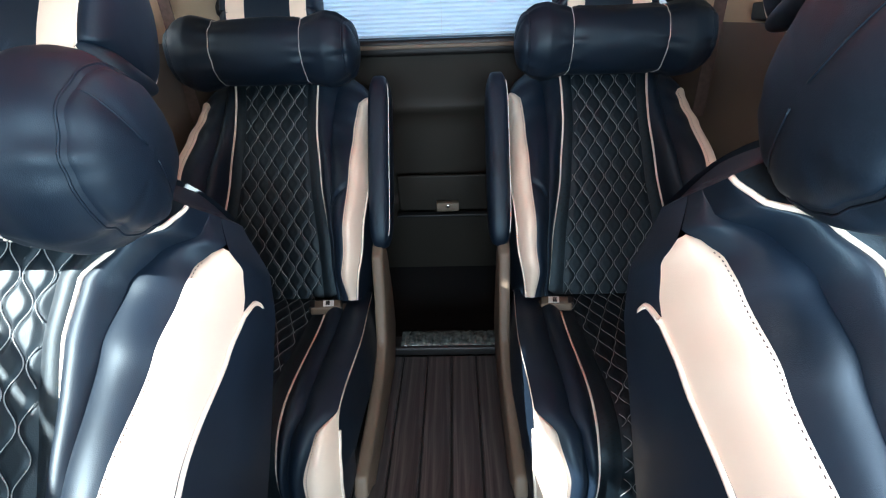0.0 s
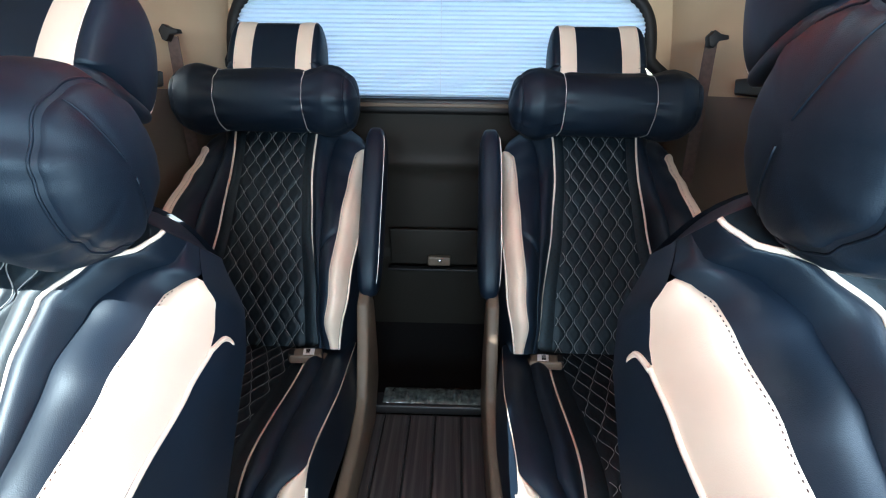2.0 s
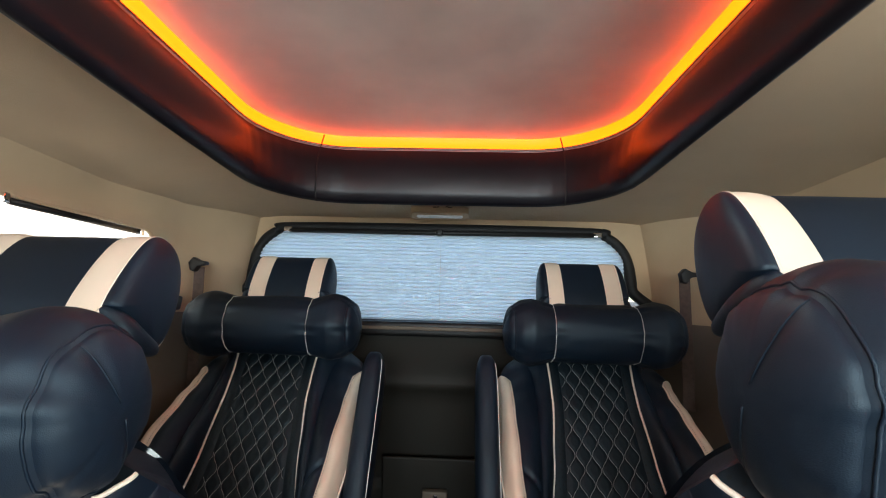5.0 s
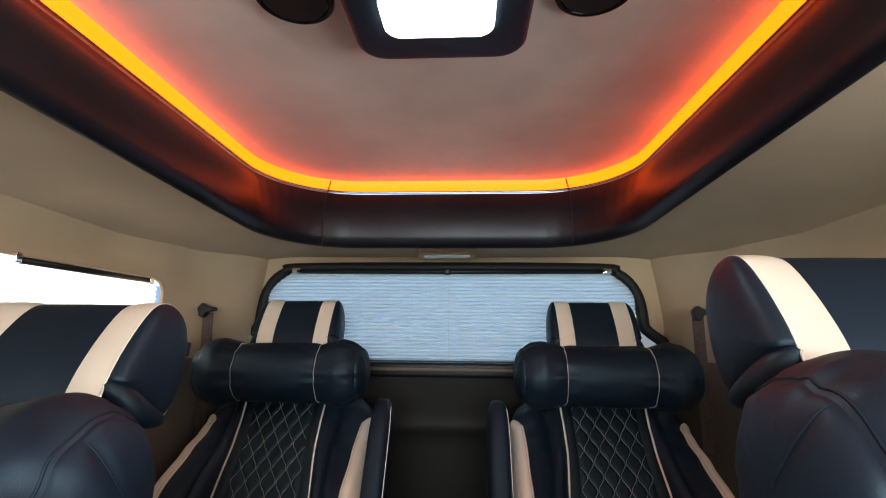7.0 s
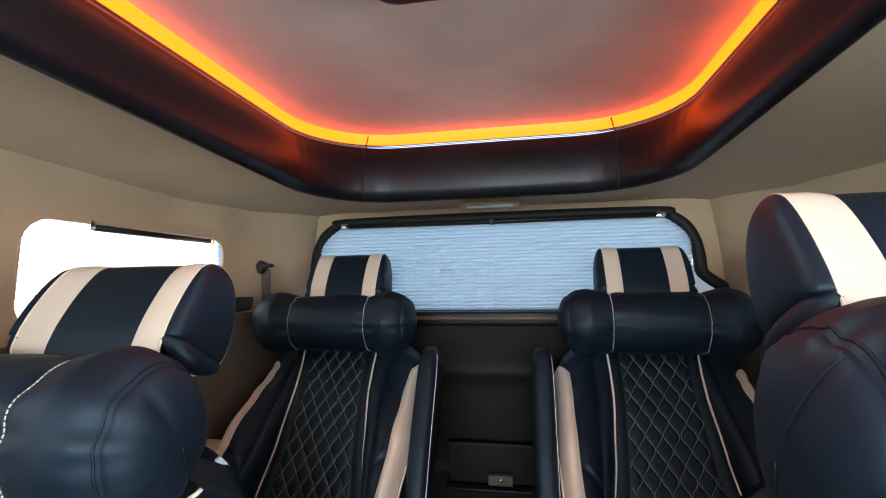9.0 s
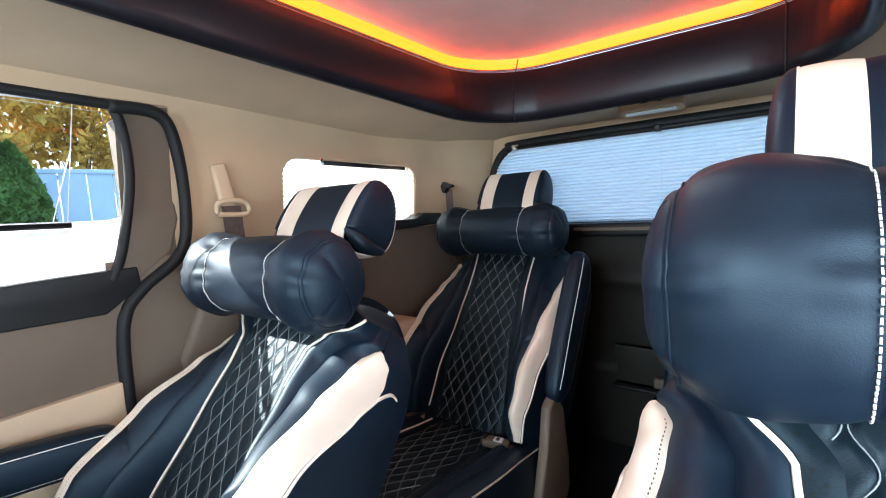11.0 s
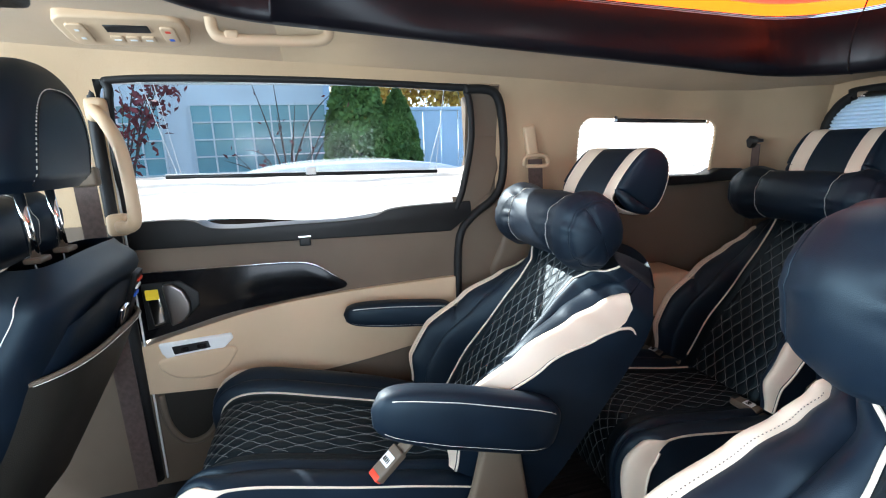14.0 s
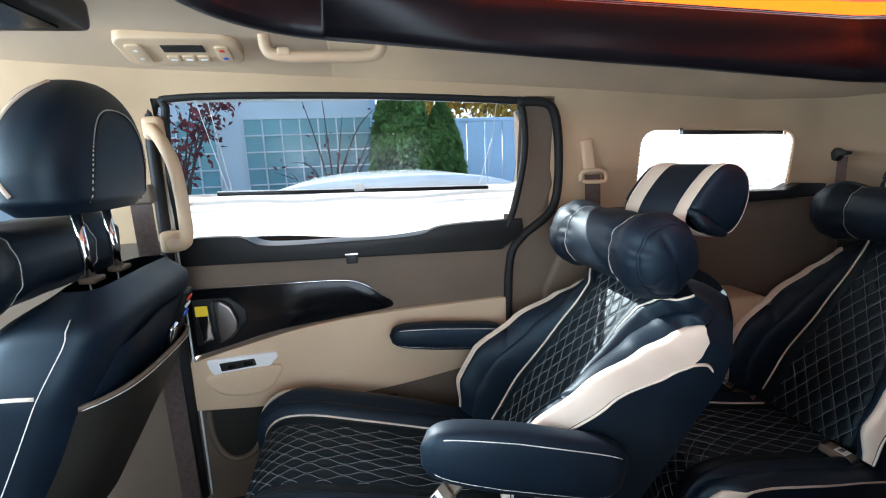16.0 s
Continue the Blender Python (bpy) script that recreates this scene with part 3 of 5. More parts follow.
        # flat slab; the shade inside the brown pocket is put into its dark colour
        part("pocket_recess", slab_bm([(p.x, p.z) for p in pk], "x", S(dx - 0.002), S(0.93)), DUSK, door, "brown map pocket, its recess shade painted dark")
        tube("pocket_rim", [(S(dx - 0.004), p.x, p.z) for p in pk], 0.010, TAUPE, door)
        part("speaker_grille", slab_bm([(-0.64, 0.08), (-0.60, 0.24), (-0.52, 0.29), (-0.30, 0.29), (-0.30, 0.08)], "x", S(dx - 0.003), S(0.93), 0.01), BLACK, door, "perforated speaker grille")
        # inner release handle in its recess, switch plate
        h1 = part("handle_recess", slab_bm([(-0.885, 0.665), (-0.78, 0.665), (-0.735, 0.625), (-0.735, 0.585), (-0.77, 0.55), (-0.885, 0.52)], "x", S(dx - 0.014), S(0.93), 0.006), BLACK, door, "recess of the door release")
        part("release_lever", slab_bm([(-0.825, 0.660), (-0.800, 0.662), (-0.772, 0.640), (-0.757, 0.600), (-0.760, 0.566), (-0.780, 0.545), (-0.815, 0.532)], "x", S(dx - 0.036), S(dx - 0.014), 0.007), DULL, h1, "grey metal release lever")
        part("release_cover", slab_bm([(-0.872, 0.648), (-0.836, 0.650), (-0.828, 0.545), (-0.862, 0.535)], "x", S(dx - 0.030), S(dx - 0.014), 0.006), CHROME, h1, "chrome cover of the release")
        part("label", slab_bm(round_rect(0.034, 0.030, 0.002, 2, -0.853, 0.634), "x", S(dx - 0.033), S(dx - 0.0300)), YELLOW, h1, "yellow printed label")
        sw = part("switch_plate", slab_bm([(-0.862, 0.478), (-0.66, 0.487), (-0.655, 0.470), (-0.69, 0.436), (-0.84, 0.424), (-0.855, 0.45)], "x", S(dx - 0.030), S(dx - 0.014), 0.006), WHITE, door, "silver white window switch plate")
        part("switch_bank", slab_bm([(-0.825, 0.468), (-0.725, 0.474), (-0.72, 0.452), (-0.82, 0.443)], "x", S(dx - 0.034), S(dx - 0.0295), 0.003), BLACK, sw)
        part("switch", box_bm((0.008, 0.026, 0.014), (S(dx - 0.036), -0.742, 0.462), 0.003), GLOSS, sw)
        part("switch", box_bm((0.008, 0.02, 0.012), (S(dx - 0.036), -0.79, 0.457), 0.003), GLOSS, sw)
        part("pull_cup", slab_bm([(p.x, p.z) for p in curve_through([(-0.86, 0, 0.430), (-0.66, 0, 0.445), (-0.665, 0, 0.40), (-0.70, 0, 0.365), (-0.77, 0, 0.355), (-0.84, 0, 0.375)], 24, True)], "x", S(dx - 0.034), S(dx - 0.014), 0.012, 3), BEIGE, door, "beige pull cup under the switches")
        cl = part("blind_catch", box_bm((0.016, 0.034, 0.028), (S(dx - 0.006), -0.415, 0.752), 0.004), BLACK, door, "small black and chrome catch")
        part("catch_cap", box_bm((0.018, 0.04, 0.007), (S(dx - 0.010), -0.415, 0.768), 0.002), CHROME, cl)
        # ---- window in the door
        win = thing("window_%d" % (1 if sgn < 0 else 2), (0, 0, 0), "sliding door window in a black rubber frame", "window", kind="structure")
        wo = curve_through([(-0.885, 0, 0.83), (-0.888, 0, 1.0), (-0.87, 0, 1.19), (-0.83, 0, 1.228), (-0.4, 0, 1.228), (0.06, 0, 1.208), (0.118, 0, 1.19), (0.135, 0, 1.06), (0.11, 0, 0.90), (0.08, 0, 0.82)], 90)
        lean = lambda z: 0.868 - 0.055 * max(0, (z - 0.9)) / 0.33 * 0.6
        tube("window_frame", [(S(lean(p.z)), p.x, p.z) for p in wo], 0.011, RUBBER, win, "black rubber frame", 8)
        pane = part("pane", slab_bm([(p.x, p.z) for p in wo[::4]], "x", S(0.925), S(0.929)), GLASS, win)
        pane.visible_shadow = False
    # pillar trims on both sides of the window
    rear_tr = curve_through([(0.10, 0, 1.20), (0.20, 0, 1.19), (0.235, 0, 1.10), (0.245, 0, 0.95), (0.22, 0, 0.86), (0.13, 0, 0.79), (0.085, 0, 0.72), (0.075, 0, 0.55), (0.08, 0, 0.30), (0.08, 0, 0.03)], 60)
    tube("door_seal", [(S(0.864 - 0.05 * max(0.0, (p.z - 0.9) / 0.35) ** 1.5), p.x + 0.005, p.z) for p in rear_tr], 0.014, RUBBER, wall, "black door seal", 8)
    part("door_pillar_trim", slab_bm([(0.125, 1.185), (0.195, 1.18), (0.225, 1.10), (0.235, 0.95), (0.21, 0.87), (0.125, 0.805), (0.10, 0.86), (0.132, 1.0)], "x", S(0.868), S(0.93), 0.008), TAUPE, wall, "taupe pillar trim")
    front_tr = curve_through([(-0.80, 0, 1.24), (-0.89, 0, 1.225), (-0.915, 0, 1.15), (-0.92, 0, 0.9), (-0.922, 0, 0.5), (-0.925, 0, 0.03)], 50)
    tube("door_seal", [(S(0.850), p.x, p.z) for p in front_tr], 0.016, RUBBER, wall, "black door seal", 8)
    tube("chrome_edge", [(S(0.858), p.x + 0.022, p.z - 0.004) for p in front_tr], 0.003, WHITE, wall, "pale door edge", 6)
    part("belt_guide", slab_bm([(0.20, 0.60), (0.28, 0.78), (0.36, 0.80), (0.37, 0.62), (0.34, 0.42), (0.22, 0.42)], "x", S(0.855), S(0.90), 0.02, 3), BROWN, wall, "moulded brown panel")
    if sgn < 0:
        # ---- lowered shade of the door window
        shade = thing("roller_blind", (0, 0, 0), "white cloth blind lowered and gathered under a black rail", "blind")

        def bag(a, b):
            y = -0.86 + 0.985 * a
            top_z = 0.968 - 0.012 * a
            bot = 0.825 + 0.012 * math.sin(a * 9)
            z = top_z + (bot - top_z) * b
            swell = math.sin(math.pi * min(1, b * 1.05)) * 0.022
            fold = 0.004 * math.sin(b * 34 + 2.5 * noise.noise((a * 5, b * 2, sgn)))
            end = 1 - max(0, (a - 0.955) / 0.045) ** 2
            return S(0.892 - swell * end - fold), y, z + 0.02 * (1 - end) * (0.5 - b)
        sheet("gathered_cloth", bag, 60, 60, BAG, shade)
        rl = tube("rail", [(S(0.868), -0.775, 0.968), (S(0.868), 0.02, 0.950)], 0.007, BLACK, shade, "black shade rail")
        part("rail_edge", box_bm((0.006, 0.79, 0.003), (S(0.8605), -0.378, 0.9655), turn=Matrix.Rotation(radians(-1.3), 4, "X")), WHITE, shade)
        part("clip", box_bm((0.014, 0.03, 0.022), (S(0.862), -0.378, 0.968), 0.004), WHITE, shade, "clear plastic clip")
        cords = [[(S(0.845), -0.795, 1.222), (S(0.868), -0.745, 0.97)], [(S(0.845), -0.765, 1.222), (S(0.868), -0.735, 0.97)], [(S(0.845), 0.045, 1.205), (S(0.868), 0.015, 0.955)], [(S(0.848), 0.03, 1.10), (S(0.868), -0.01, 0.955)]]
        for c in cords:
            tube("cord", c, 0.0011, WHITE, shade, sides=5)
        for cy in (-0.795, 0.045):
            part("anchor", box_bm((0.012, 0.014, 0.008), (S(0.842), cy, 1.222 if cy < 0 else 1.207), 0.002), WHITE, shade)
    # ---- grab handle on the headliner
    gh = thing("grab_handle", (S(0.552), -0.43, 1.293), "beige moulded plastic grab handle on the headliner", "grab handle")
    pts = [(0, -0.125, 0.022), (0, -0.118, -0.012), (0, -0.08, -0.022), (0, 0, -0.022), (0, 0.08, -0.022), (0, 0.118, -0.012), (0, 0.125, 0.022)]
    tube("grip", curve_through(pts, 40), 0.0125, BEIGE, gh, sides=10)
    part("screw_cap", box_bm((0.02, 0.03, 0.02), (S(-0.004), -0.085, -0.014), 0.008), BEIGE, gh)

front_wall = thing("wall_front", (0, 0, 0), "plain dark bulkhead below the windscreen", "wall", kind="structure")
part("bulkhead", box_bm((1.75, 0.05, 0.88), (0, -2.13, 0.42)), DUSK, front_wall)


# ---- seats ----
FLARED = [True]


def back_rows(T):
    """Half widths (piping, crest, outline) and forward offsets of the backrest at height T."""
    p = ease(T, (0, 0.2, 0.5, 0.72, 0.82, 0.89, 0.95, 1), (0.160, 0.150, 0.122, 0.108, 0.116, 0.152, 0.198, 0.213) if FLARED[0] else (0.160, 0.150, 0.122, 0.110, 0.110, 0.112, 0.118, 0.125))
    h = ease(T, (0, 0.2, 0.5, 0.8, 0.92, 1), (0.225, 0.246, 0.254, 0.256, 0.250, 0.215))
    r = h - ease(T, (0, 0.1, 0.3, 0.6, 0.80, 0.88, 0.918, 0.940, 0.950, 1), (0.018, 0.034, 0.040, 0.044, 0.048, 0.042, 0.030, 0.014, 0.001, 0.0002))
    crest = ease(T, (0, 0.12, 0.28, 0.5, 0.7, 0.82, 0.93, 1), (0.085, 0.138, 0.142, 0.085, 0.015, -0.030, -0.068, -0.100))
    flat = ease(T, (0, 0.3, 0.6, 0.9, 1), (0.0, 0.016, 0.010, -0.004, -0.030))
    edge = crest - ease(T, (0, 0.15, 0.3, 0.5, 0.72, 0.84, 0.91, 0.945, 1), (0.006, 0.026, 0.036, 0.046, 0.060, 0.056, 0.030, 0.0008, 0.0004))
    rear = -0.16 + 0.02 * max(0, (T - 0.8) / 0.2) ** 2
    return p, r, h, crest, flat, edge, rear


def cushion_rows(T):
    p = ease(T, (0, 0.3, 0.7, 1), (0.135, 0.150, 0.165, 0.165))
    h = ease(T, (0, 0.3, 0.8, 1), (0.245, 0.268, 0.268, 0.255))
    r = h - ease(T, (0, 0.56, 0.64, 0.80, 1), (0.0008, 0.001, 0.034, 0.054, 0.044))
    crest = ease(T, (0, 0.2, 0.6, 0.85, 1), (0.010, 0.030, 0.030, 0.018, 0.010))
    return p, r, h, crest, 0.0, crest - ease(T, (0, 0.54, 0.66, 1), (0.004, 0.006, 0.035, 0.035)), -0.10


def quilt(u, s, pitch, wave):
    """Raised lens-shaped cells between waving stitch lines."""
    best = 1.0
    k0 = math.floor(u / pitch)
    for k in (k0 - 1, k0, k0 + 1, k0 + 2):
        line = (k + 0.5) * pitch + 0.42 * pitch * math.sin(2 * math.pi * s / wave + math.pi * k) - 0.5 * pitch
        best = min(best, abs(u - line))
    return 0.0042 * min(1.0, best / 0.008) ** 0.6


def section(rows, T, seg, t, side):
    """Across the upholstery: one segment of the section, t from 0 to 1, gives u and w."""
    p, r, h, crest, flat, edge, rear = rows(T)
    q = p + 0.42 * (r - p)
    if seg == "hole":
        return side * (0.76 * p + 0.24 * p * t), flat + 0.004 * math.sin(math.pi * t)
    if seg == "inner":
        return side * (p + (q - p) * t), flat + (crest - flat) * 0.62 * t ** 0.8 + 0.017 * math.sin(math.pi * t) ** 0.8
    if seg == "outer":
        lo = flat + (crest - flat) * 0.62
        return side * (q + (r - q) * t), lo + (crest - lo) * t ** 0.75 + 0.011 * math.sin(math.pi * t) ** 0.8
    if seg == "cream":
        return side * (r + (h - r) * t), crest + (edge - crest) * t ** 3 + 0.011 * math.sin(math.pi * t) * min(1.0, (h - r) / 0.03)
    return side * (h + 0.010 * math.sin(t * math.pi / 2)), edge + (rear - edge) * t


BACK_LEN = 0.64


def back_at(lean):
    s, c = math.sin(radians(lean)), math.cos(radians(lean))

    def put(u, T, w):
        v = BACK_LEN * T
        k = max(0.0, min(1.0, (T - 0.55) / 0.45))
        v -= 0.050 * (abs(u) / 0.24) ** 3 * k * k * (3 - 2 * k)
        return u, v * s - w * c, v * c + w * s
    return put


CUSH = curve_through([(0, 0.03, -0.012), (0, -0.12, -0.008), (0, -0.30, 0.006), (0, -0.43, 0.012), (0, -0.505, -0.012), (0, -0.535, -0.075), (0, -0.525, -0.19)], 81)


CUSHION_RISE = [0.0]
CUSHION_REACH = [1.0]


def cushion_at(u, T, w):
    k = min(79, int(T * 80))
    t = T * 80 - k
    p = CUSH[k].lerp(CUSH[k + 1], t)
    d = (CUSH[min(80, k + 2)] - CUSH[max(0, k - 1)]).normalized()
    n = Vector((0, d.z, -d.y))
    if n.z < 0 and T < 0.5:
        n = -n
    y, z = (p.y + n.y * w) * CUSHION_REACH[0], p.z + n.z * w
    return u, y, z - CUSHION_RISE[0] * min(0.0, y) / 0.45


def upholster(parent, put, rows, length, nv, crease):
    """All panels of one cushion or backrest as parts of it."""
    wave, pitch = 0.064, 0.0195

    def mid(a, b):
        p, r, h, crest, flat, edge, rear = rows(b)
        u = (2 * a - 1) * 0.76 * p
        return put(u, b, flat + quilt(u, b * length, pitch, wave) * min(1, (1 - abs(2 * a - 1)) * 8))
    sheet("quilted_insert", mid, 101, nv * 2, INSERT, parent, "diamond quilted dark leather insert")
    lines = []
    for k in range(-10, 11):
        line = []
        for j in range(nv * 2):
            b = j / (nv * 2 - 1)
            p, r, h, crest, flat, edge, rear = rows(b)
            u = k * pitch + 0.42 * pitch * math.sin(2 * math.pi * b * length / wave + math.pi * k)
            if abs(u) < 0.75 * p:
                line.append(put(u, b, flat + 0.0022))
            else:
                if len(line) > 3:
                    lines.append(line)
                line = []
        if len(line) > 3:
            lines.append(line)
    tubes("stitching", lines, 0.0007, THREAD, parent, "waving grey stitch lines")
    for side in (-1, 1):
        sheet("perforated_strip", lambda a, b: put(section(rows, b, "hole", a, side)[0], b, section(rows, b, "hole", a, side)[1]), 7, nv, HOLES, parent, "perforated leather strip", uv=length)
        for seg, mat, nm in (("inner", NAVY, "inner_bolster"), ("outer", NAVY, "outer_bolster"), ("cream", CREAM, "cream_band"), ("flank", NAVY, "side_panel")):
            def f(a, b, seg=seg):
                if seg == "cream" and crease:
                    b *= 0.945
                u, w = section(rows, b, seg, a, side)
                if seg == "outer" and crease:
                    w -= 0.013 * math.exp(-((b - 0.36 - 0.12 * a + 0.04 * a * a) / 0.010) ** 2) * min(1.0, a * 6)
                if seg in ("inner", "outer"):
                    w += 0.0022 * noise.noise((u * 14, b * length * 16, side)) * math.sin(math.pi * a)
                return put(u, b, w)
            sheet(nm, f, 11, nv, mat, parent, "cream leather band" if seg == "cream" else "")
        pipe = []
        for j in range(nv):
            b = j / (nv - 1)
            u, w = section(rows, b, "inner", 0.0, side)
            if b > 0.04:
                pipe.append(put(u, b, w + 0.003))
        tube("piping", pipe, 0.0028, PIPING, parent, "cream piping", 8)
        thread = []
        for j in range(nv):
            b = j / (nv - 1)
            u, w = section(rows, b, "cream", 0.12, side)
            if b > 0.90:
                break
            if crease or b > 0.62:
                thread.append(put(u, b, w + 0.0006))
        dotted = curve_through(thread, 4 * len(thread))
        tubes("edge_stitch", [dotted[i:i + 2] for i in range(0, len(dotted) - 1, 3)], 0.0006, WEB, parent, "brown stitching along the band")
        seam = []
        for j in range(nv):
            b = j / (nv - 1)
            u, w = section(rows, b, "flank", 0.02, side)
            if crease and b > 0.81:
                break
            if not crease and b < 0.60:
                continue
            seam.append(put(u + side * 0.001, b, w))
        if crease:
            top = [section(rows, b, "flank", 0.02, side) for b in (0.80, 0.84)]
            curl = [put(top[0][0] + side * 0.001, 0.80, top[0][1]), put(top[1][0] + side * 0.004, 0.835, top[1][1] - 0.016), put(top[1][0] + side * 0.005, 0.825, top[1][1] - 0.034), put(top[1][0] + side * 0.004, 0.795, top[1][1] - 0.042)]
            tube("piping_curl", curve_through(curl, 16), 0.0036, PIPING, parent, "cream piping", 6)
        tube("edge_piping", seam, 0.0030, PIPING, parent, "cream piping", 6)


def seat_back(parent, lean):
    put = back_at(lean)
    back = thing("backrest")
    back.parent = parent
    upholster(back, put, back_rows, BACK_LEN, 90, True)

    def ends(T):
        line = []
        for side in (-1, 1):
            segs = []
            for seg in ("hole", "inner", "outer", "cream", "flank"):
                segs += [section(back_rows, T, seg, i / 6, side) for i in range(7)]
            segs = [section(back_rows, T, "hole", 0, side)] + segs
            line.append(segs)
        return line[0][::-1] + line[1]
    front = ends(1.0)
    n = len(front)

    def cap(a, b):
        i = int(round(a * (n - 1)))
        u, w = front[i]
        rear = back_rows(1.0)[6]
        ang = b * math.pi / 2
        ww = w + (rear - 0.02 - w) * (1 - math.cos(ang))
        uu = u * (1 - 0.10 * math.sin(ang))
        x, y, z = put(uu, 1.0, ww)
        s, c = math.sin(radians(lean)), math.cos(radians(lean))
        rise = 0.055 * math.sin(ang) * max(0.0, 1 - (abs(u) / 0.22) ** 2)
        return x, y + s * rise, z + c * rise
    sheet("shoulder", cap, n, 9, NAVY, back)

    def shell(a, b):
        p, r, h, crest, flat, edge, rear = back_rows(b)
        u = (2 * a - 1) * (h + 0.010)
        x, y, z = put(u, b, rear - 0.02 * (1 - (2 * a - 1) ** 4))
        s, c = math.sin(radians(lean)), math.cos(radians(lean))
        rise = 0.055 * max(0.0, 1 - (abs(u) / 0.22) ** 2) if b > 0.99 else 0
        return x, y + s * rise, z + c * rise
    sheet("rear_shell", shell, 21, 40, NAVY, back)
    return back


def head_rest(parent, lean, base_v, width=0.222, back=0.0):
    """Headrest with two cream bands and deep side wings that end in a rolled lip."""
    s, c = math.sin(radians(lean)), math.cos(radians(lean))
    hr = thing("headrest")
    hr.parent = parent

    def put(u, v, w):
        w -= back
        return u, (base_v + v) * s - w * c, (base_v + v) * c + w * s
    outline = curve_through([Vector((w, v, 0)) for w, v in [(0.045, 0.010), (0.060, 0.05), (0.058, 0.12), (0.044, 0.170), (0.010, 0.190), (-0.030, 0.184), (-0.062, 0.150), (-0.080, 0.09), (-0.068, 0.045), (-0.01, 0.012)]], 60, True)
    hw = width / 2
    cuts = [-hw, -hw * 0.58, hw * 0.58, hw]
    names = [("cream_band", CREAM), ("face", NAVY), ("cream_band", CREAM)]
    for i, (nm, mat) in enumerate(names):
        u0, u1 = cuts[i], cuts[i + 1]

        def f(a, b, u0=u0, u1=u1):
            k = int(round(a * 60)) % 60
            u = u0 + (u1 - u0) * b
            q = outline[k]
            sc = 1 - 0.05 * max(0, (abs(u) / hw - 0.6) / 0.4) ** 2
            puff = 1 + 0.035 * math.sin(math.pi * b) ** 0.7
            return put(u, 0.095 + (q.y - 0.095) * sc * (1 + (puff - 1) * 0.5), q.x * sc * puff + 0.012 * (abs(u) / hw) ** 3)
        sheet(nm, f, 60, 11, mat, hr, wrap_u=True)
    for side in (-1, 1):
        def wing(a, b):
            k = int(round(a * 60)) % 60
            q = outline[k]
            ang = b * math.pi / 2
            sc = 0.95 * math.cos(ang) ** 0.7 if b < 0.999 else 0.0
            u = side * (hw + 0.026 * math.sin(ang))
            v = 0.100 + (max(q.y, 0.042) - 0.100) * sc
            return put(u, v - 0.022 * math.sin(ang) ** 2, q.x * sc + 0.012 + 0.016 * math.sin(ang))
        wg = sheet("side_wing", wing, 60, 12, NAVY, hr, "rounded dark wing", wrap_u=True)
        arc = []
        for t in range(22):
            an = math.pi * (0.02 + 0.80 * t / 21)
            arc.append(put(side * (hw + 0.0215), 0.066 + 0.058 * math.sin(an), 0.020 + 0.034 * math.cos(an)))
        dashes = [curve_through(arc, 64)[i:i + 2] for i in range(0, 63, 2)]
        tubes("wing_stitch", dashes, 0.0009, PALE_THREAD, wg)
        lip = curve_through([put(side * (hw + 0.000), 0.046, 0.066), put(side * (hw + 0.014), 0.034, 0.042), put(side * (hw + 0.020), 0.030, 0.006), put(side * (hw + 0.010), 0.044, -0.045)], 20)
        tube("wing_lip", lip, lambda t: 0.0165 * (0.25 + 0.75 * math.sin(math.pi * min(1, max(0.02, t))) ** 0.6), NAVY, wg, "rolled lower lip of the wing", 12)
        seam = [put(side * (hw + 0.0005), 0.095 + (q.y - 0.095) * 0.953, q.x * 0.953 + 0.012) for q in outline]
        tube("wing_piping", seam, 0.0017, PIPING, wg, "cream edge seam", 5, True)
        tube("post", [put(side * 0.06, -0.11, -0.005), put(side * 0.06, 0.03, -0.005)], 0.006, CHROME, hr, "chrome post")
    return hr


